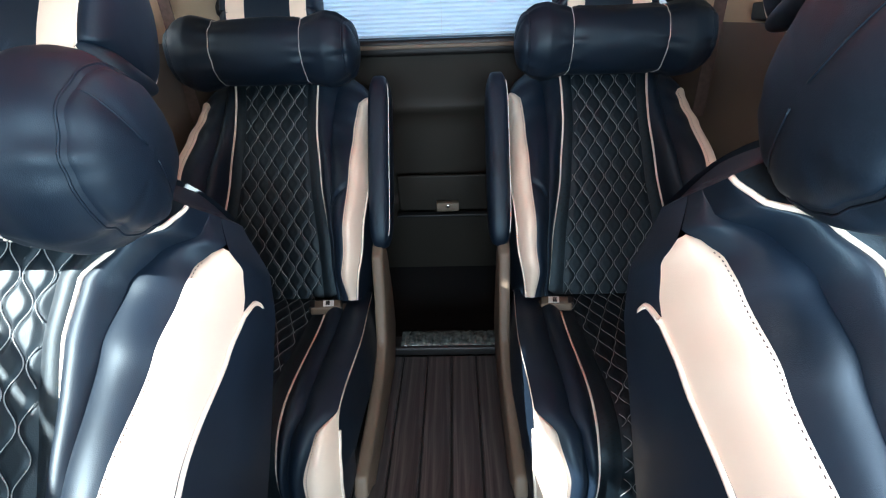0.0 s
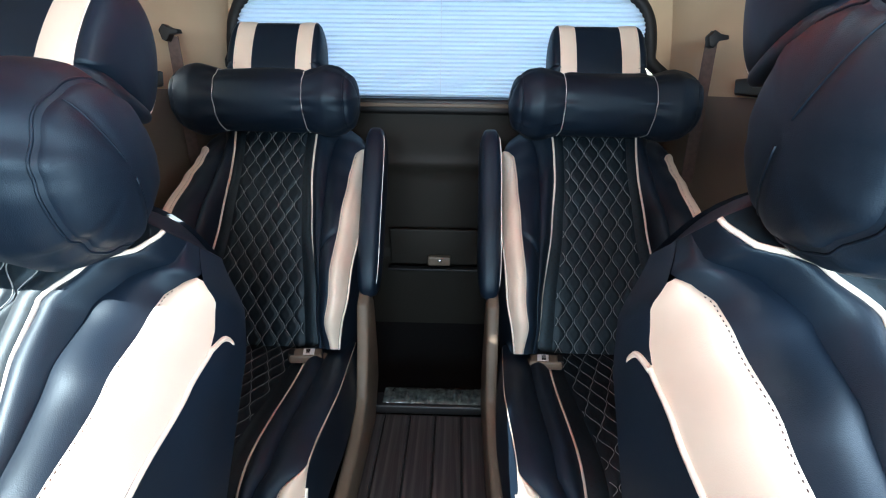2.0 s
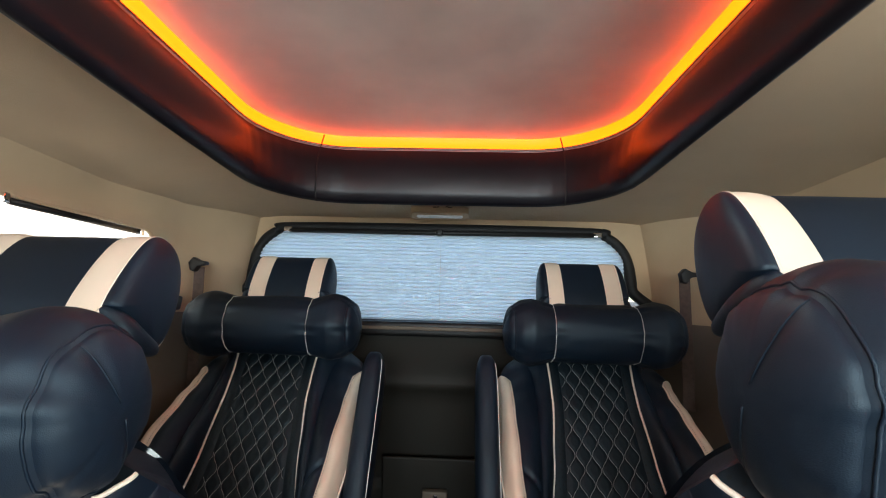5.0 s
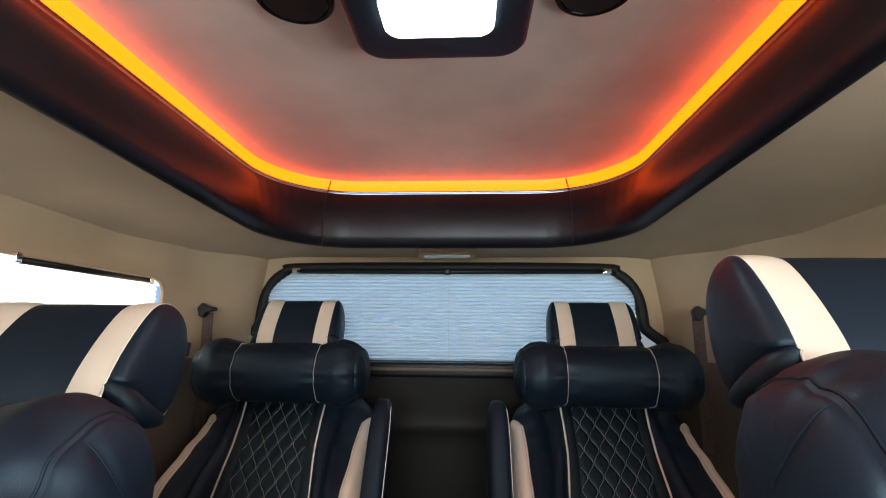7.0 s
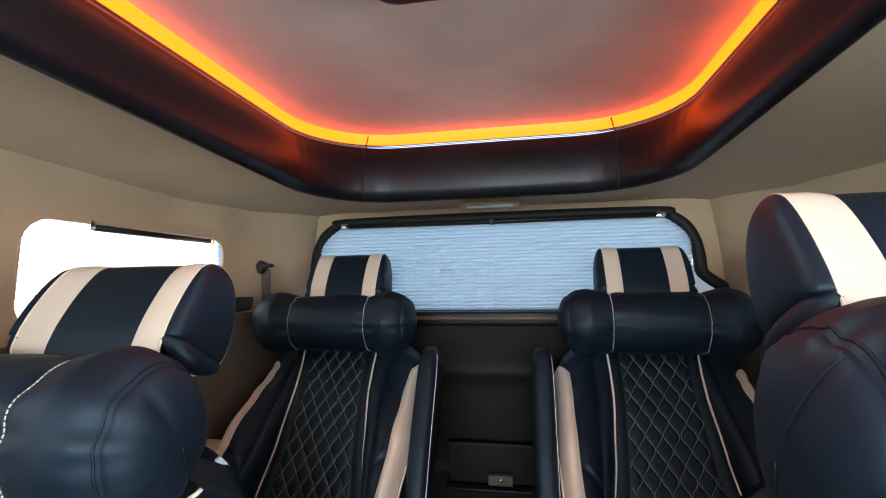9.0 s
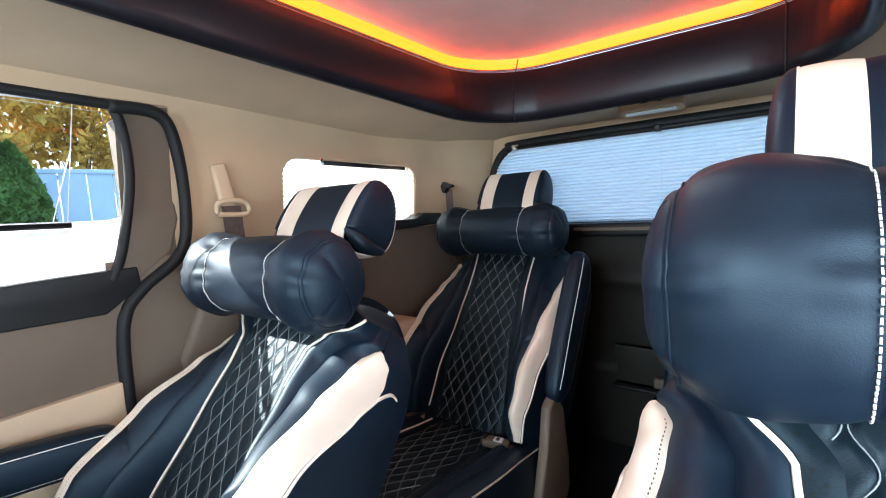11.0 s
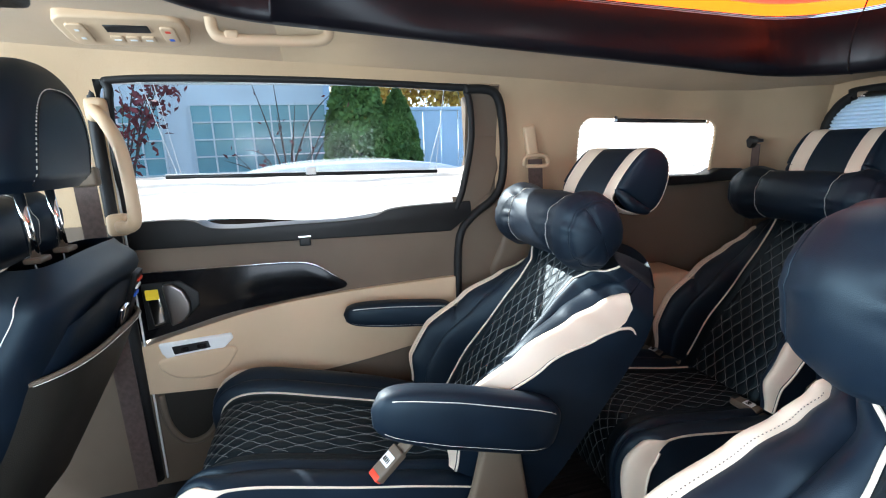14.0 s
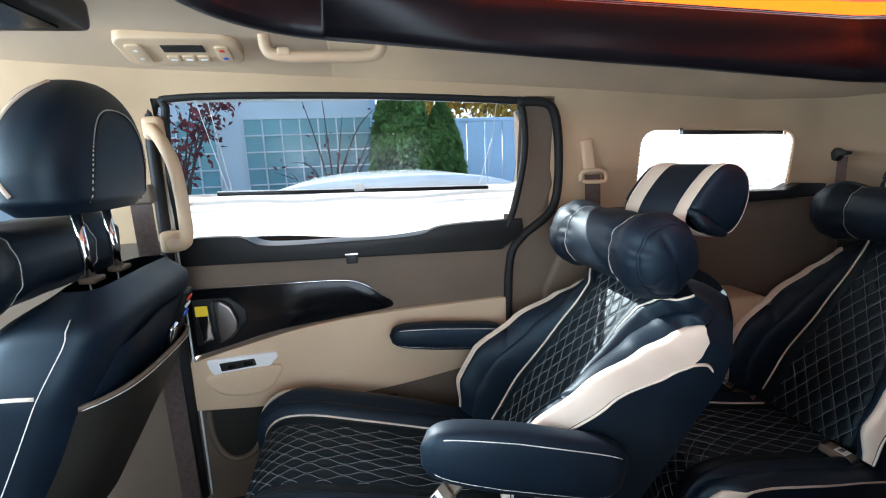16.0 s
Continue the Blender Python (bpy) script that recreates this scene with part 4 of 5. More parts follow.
def neck_pillow(lean, v0, w0, hinge, turn=0.0, length=0.47, label="", fat=1.0):
    """A rolled neck cushion with gathered ends, strapped before a headrest."""
    s, c = math.sin(radians(lean)), math.cos(radians(lean))
    place = (hinge[0], hinge[1] + v0 * s - w0 * c, hinge[2] + v0 * c + w0 * s)
    pl = thing("neck_pillow", place, label, "neck pillow", "neck pillows on the seats")
    pl.rotation_euler = (0, radians(turn), 0)
    hl = length / 2
    seam = hl * 0.50
    seed = hinge[0] * 7.3 + hinge[1] * 3.1

    table = [(0, 0.0745), (seam * 0.6, 0.0745), (seam - 0.012, 0.0735), (seam, 0.0710), (seam + 0.018, 0.0765), (seam + 0.05, 0.084), (hl - 0.045, 0.085), (hl - 0.022, 0.080), (hl - 0.008, 0.073), (hl, 0.066)]
    RADII = [0.0715] * 201
    for q in curve_through([(0, u, r) for u, r in table], 900):
        RADII[max(0, min(200, int(round(q.y / hl * 200))))] = q.z

    def radius(u, ang):
        a = abs(u)
        base = RADII[min(200, int(a / hl * 200))] * fat
        wander = 3 * noise.noise((ang * 2, u * 4, seed))
        near = math.exp(-((a - seam - 0.014) / 0.020) ** 2)
        far = math.exp(-((a - hl + 0.012) / 0.022) ** 2)
        fold = 0.0020 * near * math.sin(ang * 11 + wander) + 0.0018 * far * math.sin(ang * 9 + 1.7 * wander)
        inner = math.exp(-((a - seam + 0.016) / 0.014) ** 2)
        fold += 0.0014 * inner * math.sin(ang * 13 + wander)
        return base + fold + 0.0040 * noise.noise((math.cos(ang) * 2, math.sin(ang) * 2, u * 9 + seed))

    def ring_at(u, lift):
        return [(u, (radius(u, t) + lift) * math.cos(t) * 0.96, (radius(u, t) + lift) * math.sin(t) * 1.05) for t in [2 * math.pi * i / 96 for i in range(96)]]

    def roll(u0, u1):
        def f(a, b):
            u = u0 + (u1 - u0) * b
            ang = 2 * math.pi * a
            r = radius(u, ang)
            return u, r * math.cos(ang) * 0.96, r * math.sin(ang) * 1.05
        return f
    sheet("middle_roll", roll(-seam, seam), 96, 25, NAVY, pl, wrap_u=True)
    for side in (-1, 1):
        sheet("end_roll", roll(side * seam, side * hl), 96, 27, NAVY, pl, "gathered end roll", wrap_u=True)

        def cap(a, b):
            ang = 2 * math.pi * a
            k = b * math.pi / 2
            r = radius(side * hl, ang) * math.cos(k)
            crease = 0.003 * math.exp(-((math.cos(ang - 0.5) * math.cos(k)) / 0.10) ** 2)
            u = side * (hl + 0.026 * math.sin(k) - crease * math.sin(2 * k))
            return u, r * math.cos(ang) * 0.96, r * math.sin(ang) * 1.05
        ec = sheet("end_cap", cap, 96, 15, NAVY, pl, wrap_u=True)
        for a0 in (0.08 + 0.25, 0.58 + 0.25):
            pts = [Vector(cap(a0, b / 12)) + Vector((side * 0.0004, 0, 0)) for b in range(1, 12)]
            tube("cap_seam", pts, 0.0010, NAVY, ec, sides=5)
        ring = ring_at(side * (seam + 0.003), 0.0012)
        dash = [[Vector(ring[i]).lerp(Vector(ring[(i + 1) % 96]), g) for g in (0.0, 0.35, 0.7)] for i in range(96)]
        tubes("seam_stitch", dash, 0.0009, PALE_THREAD, pl)
        tube("end_seam", ring_at(side * (hl - 0.004), -0.0002), 0.0014, NAVY, pl, sides=5, closed=True)
    return pl


def arm_rest(parent, a, b, high, wide, label=""):
    """A padded armrest from its front end a to its rear end b, in the seat's own measure."""
    a, b = Vector(a), Vector(b)
    d = (b - a)
    ln = d.length
    d.normalize()
    up = Vector((1, 0, 0)).cross(d)
    if up.z < 0:
        up = -up
    arm = thing("armrest")
    arm.parent = parent
    n = 40

    def f(aa, bb):
        ang = 2 * math.pi * aa
        t = bb
        e = (1 - abs(2 * t - 1) ** 7) ** 0.42 if 0 < t < 1 else 0.0
        g = 1.0 if t > 0.4 else 0.80 + 0.5 * t
        cx, cz = math.cos(ang), math.sin(ang)
        cx, cz = math.copysign(abs(cx) ** 0.6, cx), math.copysign(abs(cz) ** 0.75, cz)
        p = a + d * (ln * t) + up * (cz * high / 2 * e * g) + Vector((cx * wide / 2 * e, 0, 0))
        return tuple(p)
    sheet("pad", f, n, 41, NAVY, arm, label, wrap_u=True)
    line = []
    for side in (-1, 1):
        pts = []
        for j in range(3, 38):
            t = j / 40
            q = Vector(f(0.5 - side * 0.5 + side * 0.11, t))
            pts.append(q + Vector((side * 0.0006, 0, 0.0006)))
        tube("stitch_line", pts, 0.0012, PALE_THREAD, arm, sides=4)
    return arm


def buckle(name, place, turn, label, button=True):
    bk = thing(name, place, label, "seat belt buckle", "seat belt buckles")
    bk.rotation_euler = turn
    part("body", box_bm((0.036, 0.075, 0.022), (0, 0, 0), 0.006), TAUPE, bk)
    part("release_button" if button else "mouth", box_bm((0.030, 0.014, 0.018), (0, -0.034, 0.003), 0.003), RED if button else BLACK, bk, "red release button" if button else "")
    part("label", box_bm((0.026, 0.026, 0.001), (0.0, 0.006, 0.0117)), WHITE, bk, "white printed label")
    for i in range(4):
        part("bar_code", box_bm((0.004 - 0.0005 * i, 0.010, 0.0006), (-0.008 + 0.005 * i, 0.004, 0.0126)), BLACK, bk)
    part("stalk", box_bm((0.028, 0.07, 0.010), (0, 0.068, -0.004), 0.004), TAUPE, bk)
    return bk


def seat(place, lean, label, arms, side, group="passenger seats"):
    """A passenger seat whose origin is where backrest and cushion meet; side: -1 where the aisle lies to its right."""
    FLARED[0] = lean > 32
    st = thing("passenger_seat", place, label, "car seat", group)
    seat_back(st, lean)
    CUSHION_RISE[0], CUSHION_REACH[0] = (0.088, 1.17) if lean > 32 else (0.03, 0.95)
    cu = thing("cushion")
    cu.parent = st
    upholster(cu, cushion_at, cushion_rows, 0.70, 80, False)
    part("under_tray", box_bm((0.46, 0.46, 0.10), (0, -0.24, -0.105), 0.03), BLACK, cu)
    head_rest(st, lean, *((0.730, 0.238, 0.036) if lean > 32 else (0.70, 0.205)))
    legs = part("base", box_bm((0.34, 0.40, place[2] - 0.10), (0, -0.22, -(place[2] - 0.10) / 2 - 0.10), 0.01), BLACK, st)
    for sx in (-1, 1):
        drop = place[2] - 0.012
        poly = [(0.10, -0.06), (0.075, 0.10), (0.03, 0.155), (-0.015, 0.13), (-0.04, 0.02), (-0.08, -0.09), (-0.16, -0.13), (-0.42, -0.15), (-0.44, -0.19), (-0.40, -drop + 0.03), (-0.37, -drop), (0.02, -drop), (0.10, -0.15)]
        part("side_cover", slab_bm(poly, "x", sx * 0.262, sx * 0.290, 0.010), TAUPE, st, "taupe plastic side cover")
    for a, b, hi, wi in arms:
        arm_rest(st, a, b, hi, wi)
    return st


SECOND_Y, SECOND_Z, SECOND_LEAN = -0.05, 0.25, 34
THIRD_Y, THIRD_Z, THIRD_LEAN = 0.835, 0.255, 29.5
seat((-0.508, SECOND_Y, SECOND_Z), SECOND_LEAN, "reclined dark leather seat with cream bands and lowered armrests", [((0.285, -0.25, 0.270), (0.285, 0.165, 0.150), 0.135, 0.075), ((-0.275, -0.27, 0.275), (-0.275, 0.09, 0.24), 0.085, 0.07)], -1)
seat((0.470, -0.145, 0.302), 33.5, "reclined dark leather seat with cream bands beside the open door", [], 1)
UPA, UPB = (0.285, 0.02, 0.13), (0.285, 0.262, 0.515)
seat((-0.462, THIRD_Y, THIRD_Z), THIRD_LEAN, "dark leather rear seat with a folded up armrest", [(UPA, UPB, 0.11, 0.06)], -1)
seat((0.408, THIRD_Y, THIRD_Z), THIRD_LEAN, "dark leather rear seat with a folded up inner armrest", [((-0.285, 0.02, 0.13), (-0.285, 0.262, 0.515), 0.11, 0.06)], 1)
PLABEL = "dark leather neck pillow with gathered ends strapped to a headrest"
neck_pillow(SECOND_LEAN, 0.635, 0.075, (-0.513, SECOND_Y, SECOND_Z), label=PLABEL, fat=1.07, length=0.44)
neck_pillow(33.5, 0.635, 0.075, (0.512, -0.135, 0.298), label=PLABEL, fat=1.12)
neck_pillow(THIRD_LEAN, 0.63, 0.075, (-0.462, THIRD_Y, THIRD_Z), label=PLABEL, length=0.43)
neck_pillow(THIRD_LEAN, 0.63, 0.075, (0.408, THIRD_Y, THIRD_Z), label=PLABEL, length=0.43)


# ---- front seat ----
fs = thing("front_seat", (-0.505, -0.890, 0.0), "navy leather front seat seen from behind, brown pocket below", "car seat")


def front_back(a, b):
    """Backrest as one padded body: a runs round its section, b up its height."""
    ang = 2 * math.pi * a
    z = 0.22 + 0.61 * b
    half = ease(b, (0, 0.3, 0.75, 0.93, 1), (0.245, 0.270, 0.270, 0.240, 0.165))
    deep = ease(b, (0, 0.5, 0.9, 1), (0.13, 0.13, 0.105, 0.04))
    cx, sy = math.cos(ang), math.sin(ang)
    x = half * math.copysign(abs(cx) ** 0.45, cx)
    y = deep * math.copysign(abs(sy) ** 0.55, sy)
    return x, y - 0.32 + 0.33 * b, z + (0.012 * math.cos(x * 6) if b > 0.9 else 0)


sheet("backrest", front_back, 72, 40, NAVY, fs, wrap_u=True)


def rear_face(a, b):
    x0 = (2 * a - 1)
    T = 0.02 + 0.86 * b
    half = ease(T, (0, 0.3, 0.75, 0.9), (0.222, 0.242, 0.236, 0.19))
    top = 1.0 - 0.10 * (x0 ** 2)
    T *= top
    x = half * x0
    bulge = 0.004 + 0.008 * (1 - x0 ** 4)
    deep = ease(T, (0, 0.5, 0.9, 1), (0.13, 0.13, 0.105, 0.04))
    return x, deep * (1 - abs(x0) ** 6 * 0.4) - 0.32 + 0.33 * T + bulge, 0.22 + 0.61 * T


sheet("rear_cover", rear_face, 31, 30, NAVY, fs, "dark leather rear cover")


def net_pocket(a, b):
    x0 = 2 * a - 1
    x, y, z = rear_face(0.03 + 0.94 * a, 0.06 + 0.80 * b)
    open_up = 0.014 * b ** 3 * (1 - abs(x0) ** 3)
    return x, y + 0.010 + open_up, z - 0.03 * b * (1 - x0 ** 2)


pocket = sheet("rear_pocket", net_pocket, 25, 20, DUSK, fs, "dark brown pocket with a stitched rim")
rim = [net_pocket(i / 30, 1.0) for i in range(31)]
tube("pocket_rim", rim, 0.005, TAUPE, pocket)
tube("rim_stitch", [(x, y + 0.006, z - 0.004) for x, y, z in rim], 0.0010, PALE_THREAD, pocket, sides=4)
for side in (-1, 1):
    line = []
    for j in range(40):
        b = 0.1 + 0.85 * j / 39
        x, y, z = front_back(0.25 - side * 0.215, b)
        line.append((x + side * 0.001, y + 0.001, z))
    tube("seam_stitch", line, 0.0011, PALE_THREAD, fs, sides=4)
tube("piping", [(x + 0.002, y, z) for x, y, z in [front_back(0.93 + 0.04 * j / 9, 0.70 + 0.01 * j / 9) for j in range(10)]], 0.004, PIPING, fs, "cream piping")
for bb in (0.80, 0.52):
    tube("cream_seam", [front_back((0.86 + 0.17 * j / 15) % 1.0, bb - 0.03 * j / 15) for j in range(16)], 0.0035, PIPING, fs, "cream piping")
for px in (0.053, -0.055):
    tube("post", [(px, -0.02, 0.80), (px, -0.028, 0.99)], 0.0085, CHROME, fs, "chrome headrest post", 12)
    part("post_collar", box_bm((0.045, 0.03, 0.012), (px, -0.02, 0.834), 0.005), TAUPE, fs, "oval plastic collar")


HEAD_LOW, HEAD_TALL = 0.968, 0.250


def head_size(b):
    """Half width and half depth of the front headrest at height b: flat below, domed above."""
    dome = max(0.0, 1 - (max(0.0, b - 0.22) / 0.78) ** 2.3) ** 0.5
    foot = min(1.0, 0.80 + 0.20 * (b / 0.10)) if b < 0.10 else 1.0
    return 0.178 * dome * foot * (0.93 + 0.07 * min(1, b / 0.3)), 0.084 * dome ** 0.8 * foot


def front_head(a, b):
    ang = 2 * math.pi * a
    half, deep = head_size(b)
    cx, sy = math.cos(ang), math.sin(ang)
    x = half * math.copysign(abs(cx) ** 0.62, cx)
    y = deep * math.copysign(abs(sy) ** 0.75, sy)
    return x, y - 0.045 + 0.03 * b, HEAD_LOW + HEAD_TALL * b


def head_rear(x, z):
    """The point of the headrest's rear side at x and z."""
    b = (z - HEAD_LOW) / HEAD_TALL
    half, deep = head_size(b)
    cx = min(1.0, abs(x) / half) ** (1 / 0.62)
    return x, deep * (1 - cx * cx) ** 0.375 - 0.045 + 0.03 * b, z


hd = sheet("headrest", front_head, 64, 41, NAVY, fs, wrap_u=True)
link_mesh("headrest_underside", [front_head(i / 64, 0.0) for i in range(64)], [tuple(range(64))], NAVY, hd, smooth=False)
oval = []
for j in range(80):
    an = math.pi * (1.0 - j / 79)
    x = 0.104 * math.copysign(abs(math.cos(an)) ** 0.75, math.cos(an))
    px, py, pz = head_rear(x, 0.980 + 0.176 * math.sin(an) ** 0.72)
    oval.append((px, py + 0.0012, pz))
tube("oval_seam", oval, 0.0012, RUBBER, hd, sides=5)
oval = [(x * 1.04, head_rear(x * 1.04, z + 0.004)[1] + 0.0012, z + 0.004) for x, y, z in oval]
tubes("oval_stitch", [curve_through(oval, 240)[i:i + 3] for i in range(0, 238, 4)], 0.0011, PALE_THREAD, hd, "pale oval stitch line")
tube("cream_edge", [front_head(0.985 - 0.06 * math.sin(math.pi * j / 19), 0.15 + 0.8 * j / 19) for j in range(20)], 0.004, CREAM, hd, "cream edge band")
neck_pillow(0, 0.880, 0.150, (-0.485, -0.890, 0.0), label="dark leather neck pillow before the front headrest")

# pens and a remote control in the pocket
rim_at = [fs.location + Vector(p) for p in rim]
pen = thing("remote_control", rim_at[7] + Vector((0, -0.006, 0.045)), "black remote control with coloured keys in the pocket", "remote control")
tilt = Matrix.Rotation(radians(-24), 4, "X") @ Matrix.Rotation(radians(14), 4, "Y")
part("body", box_bm((0.034, 0.014, 0.15), (0, 0, 0), 0.005, turn=tilt), BLACK, pen)
for i, (mm, dz) in enumerate(((RED, 0.055), (WHITE, 0.035), (BLUE, 0.012))):
    part("key", box_bm((0.022, 0.004, 0.010), tuple(tilt @ Vector((0, 0.009, dz))), 0.001, 1, tilt), mm, pen)
keyfob = thing("key_fob", rim_at[13] + Vector((0, -0.006, 0.022)), "chrome and black key fob standing in the pocket", "key fob")
part("body", box_bm((0.034, 0.014, 0.06), (0, 0, 0), 0.008, turn=tilt), CHROME, keyfob)
part("inlay", box_bm((0.020, 0.004, 0.034), (0, 0.008, 0.004), 0.003, turn=tilt), BLACK, keyfob)

# ---- front pillar grip, belt, climate panel, lamps ----
grip = thing("pillar_grip", (-0.80, -0.885, 0.0), "long beige grab handle on the front pillar", "grab handle")
gp = curve_through([(-0.02, -0.02, 1.15), (0.055, 0.03, 1.11), (0.085, 0.062, 1.04), (0.085, 0.068, 0.92), (0.078, 0.060, 0.86), (0.04, 0.02, 0.845), (-0.03, -0.01, 0.845)], 48)
tube("bar", gp, 0.016, BEIGE, grip, sides=12)
for z in (1.15, 0.845):
    part("foot", box_bm((0.05, 0.05, 0.06), (-0.035, -0.015, z), 0.015), BEIGE, grip)

clim = thing("climate_panel", (-0.622, -0.740, 1.313), "beige rear climate control panel with a dark display", "control panel")
clim.rotation_euler = (0, radians(-17), 0)
body = part("body", slab_bm(round_rect(0.115, 0.245, 0.03, 6), "z", -0.022, 0.012, 0.006), BEIGE, clim)
part("display", box_bm((0.026, 0.085, 0.004), (0.018, 0.01, -0.0225), 0.001, 1), BLACK, clim, "dark display")
for ky, kx, w, h in ((-0.085, 0.0, 0.035, 0.07), (0.088, 0.0, 0.03, 0.06)):
    part("rocker", slab_bm(round_rect(h, w, 0.008, 4, kx, ky), "z", -0.027, -0.02, 0.003), BEIGE, clim)
for i in range(3):
    k = part("button", slab_bm(round_rect(0.024, 0.026, 0.004, 3, -0.022, -0.022 + 0.031 * i), "z", -0.026, -0.02, 0.002), BEIGE, clim)
    part("marking", box_bm((0.005, 0.014, 0.001), (-0.022, -0.022 + 0.031 * i, -0.0265)), WHITE, k)
for kx, mm in ((0.016, RED), (-0.016, BLUE)):
    part("indicator", box_bm((0.008, 0.010, 0.001), (kx, 0.088, -0.0275)), mm, clim, "small coloured mark")
for kx in (0.016, -0.016):
    part("marking", box_bm((0.007, 0.008, 0.001), (kx, -0.085, -0.0275)), WHITE, clim)

for sgn in (-1, 1):
    bg = thing("seat_belt", (sgn * 0.855, 0.36, 0.0), "beige belt guide with brown webbing on the pillar", "seat belt", "seat belts on the pillars")
    part("slide_cover", box_bm((0.022, 0.042, 0.115), (sgn * 0.0, -0.012, 1.03), 0.010, turn=Matrix.Rotation(radians(10), 4, "X")), BEIGE, bg, "beige slide cover")
    tube("guide_loop", curve_through([(-sgn * 0.018, -0.042, 0.958), (-sgn * 0.022, -0.035, 0.985), (-sgn * 0.022, 0.03, 0.985), (-sgn * 0.018, 0.042, 0.955), (-sgn * 0.014, 0.0, 0.952)], 30, True), 0.007, BEIGE, bg, "beige guide loop")
    part("webbing", slab_bm([(-0.026, 0.975), (0.026, 0.975), (0.040, 0.62), (-0.012, 0.62)], "x", -sgn * 0.012, -sgn * 0.0095), WEB, bg)
    hk = thing("seat_belt", (sgn * 0.735 - 0.02, 1.19, 0.0), "dark belt hook with brown webbing by the rear pillar", "seat belt", "seat belts on the pillars")
    part("hook", slab_bm([(-0.022, 1.014), (-0.008, 1.03), (0.010, 1.020), (0.030, 1.017), (0.032, 1.007), (0.008, 1.003), (-0.004, 0.985), (-0.016, 0.99)], "y", -0.012, 0.012, 0.003), BLACK, hk)
    part("webbing", slab_bm([(-0.016, 1.00), (0.016, 1.00), (0.022, 0.62), (-0.012, 0.62)], "y", 0.013, 0.0155), WEB, hk)

fb = thing("seat_belt", (-0.79, -0.93, 0.0), "brown front seat belt hanging down the pillar", "seat belt", "seat belts on the pillars")
part("webbing", slab_bm([(-0.03, 0.05), (0.022, 0.05), (0.012, 0.98), (-0.04, 0.98)], "x", 0.0, 0.003), WEB, fb)
part("guide", box_bm((0.03, 0.07, 0.05), (0.0, -0.014, 0.98), 0.01), TAUPE, fb)

# buckles on the seats
buckle("seat_belt_buckle", (-0.318, 0.775, 0.268), (radians(-6), 0, radians(-78)), "wrapped taupe belt buckle with a white label on the cushion", False)
buckle("seat_belt_buckle", (0.258, 0.775, 0.268), (radians(-6), 0, radians(80)), "wrapped taupe belt buckle with a white label on the cushion", False)
buckle("seat_belt_buckle", (-0.245, -0.27, 0.375), (radians(38), radians(10), radians(22)), "taupe belt buckle with a red release button")
buckle("seat_belt_buckle", (-0.70, 0.76, 0.272), (radians(-4), 0, radians(-60)), "wrapped taupe belt buckle with a white label on the cushion", False)

# lamps and loudspeakers of the raised ceiling
cl = thing("ceiling_lamp", (0.010, 0.315, 1.385), "white ceiling lamp in a dark leather frame", "ceiling lamp")
fr = slab_bm(round_rect(0.235, 0.235, 0.04, 5), "z", -0.022, 0.03, 0.010)
part("frame", fr, NAVY, cl, "dark leather frame")
part("lens", slab_bm(round_rect(0.142, 0.088, 0.022, 5, 0, 0.012), "z", -0.027, -0.018, 0.004), LAMP, cl, "glowing white lens")
for sx in (-0.172, 0.203):
    sp = thing("loudspeaker", (sx, 0.325, 1.392), "round black loudspeaker in the suede ceiling", "loudspeaker", "ceiling loudspeakers")
    bm = bmesh.new()
    bmesh.ops.create_cone(bm, cap_ends=True, segments=40, radius1=0.040, radius2=0.045, depth=0.016)
    part("grille", bm, BLACK, sp)
    tube("rim", [(0.046 * math.cos(t), 0.046 * math.sin(t), -0.004) for t in [2 * math.pi * i / 40 for i in range(40)]], 0.004, GLOSS, sp, closed=True)

dome = thing("reading_lamp", (-0.022, 1.30, 1.198), "small white lamp in the rear header", "lamp")
dome.rotation_euler = (radians(-16), 0, 0)
part("housing", slab_bm(round_rect(0.19, 0.052, 0.016, 5), "z", -0.008, 0.02, 0.004), LINER, dome)
part("lens", slab_bm(round_rect(0.15, 0.016, 0.006, 4, 0, 0.0), "z", -0.012, -0.006, 0.002), WHITE, dome, "white lens")
tubes("scuffs", [[(-0.02, -0.045, 0.002), (0.0, -0.047, 0.002)], [(0.02, -0.05, 0.002), (0.04, -0.044, 0.002)]], 0.002, DUSK, dome)

mon = thing("ceiling_monitor", (0.0, -0.885, 1.285), "black flip down monitor under the front ceiling", "monitor")
part("casing", box_bm((0.66, 0.22, 0.05), (0, 0, 0), 0.015), BLACK, mon)
part("screen", box_bm((0.58, 0.16, 0.004), (0, 0, -0.0265)), GLOSS, mon)

# ---- outside ----
asphalt = material("asphalt", (0.055, 0.055, 0.056), 0.9, vary=0.25, scale=3, grain=0.4, grain_scale=120)
part("ground", box_bm((600, 600, 0.1), (0, 0, GROUND - 0.05)), asphalt, None, "grey asphalt yard", False)
tagged(bpy.data.objects["ground"], category="ground", kind="structure")
RENDER = material("pale_render", (0.72, 0.74, 0.74), 0.9, vary=0.1, scale=1.5, grain=0.3, grain_scale=60)
PANE = material("window_pane", (0.22, 0.40, 0.42), 0.08, vary=0.3, scale=0.8, coat=0.3)
PANEL = material("fence_panel", (0.58, 0.70, 0.84), 0.6, vary=0.08, scale=2, spread=0.05)
LEAF_G = material("hedge_leaves", (0.12, 0.20, 0.05), 0.7, vary=0.45, scale=3)
LEAF_Y = material("autumn_leaves", (0.42, 0.27, 0.05), 0.7, vary=0.4, scale=2)
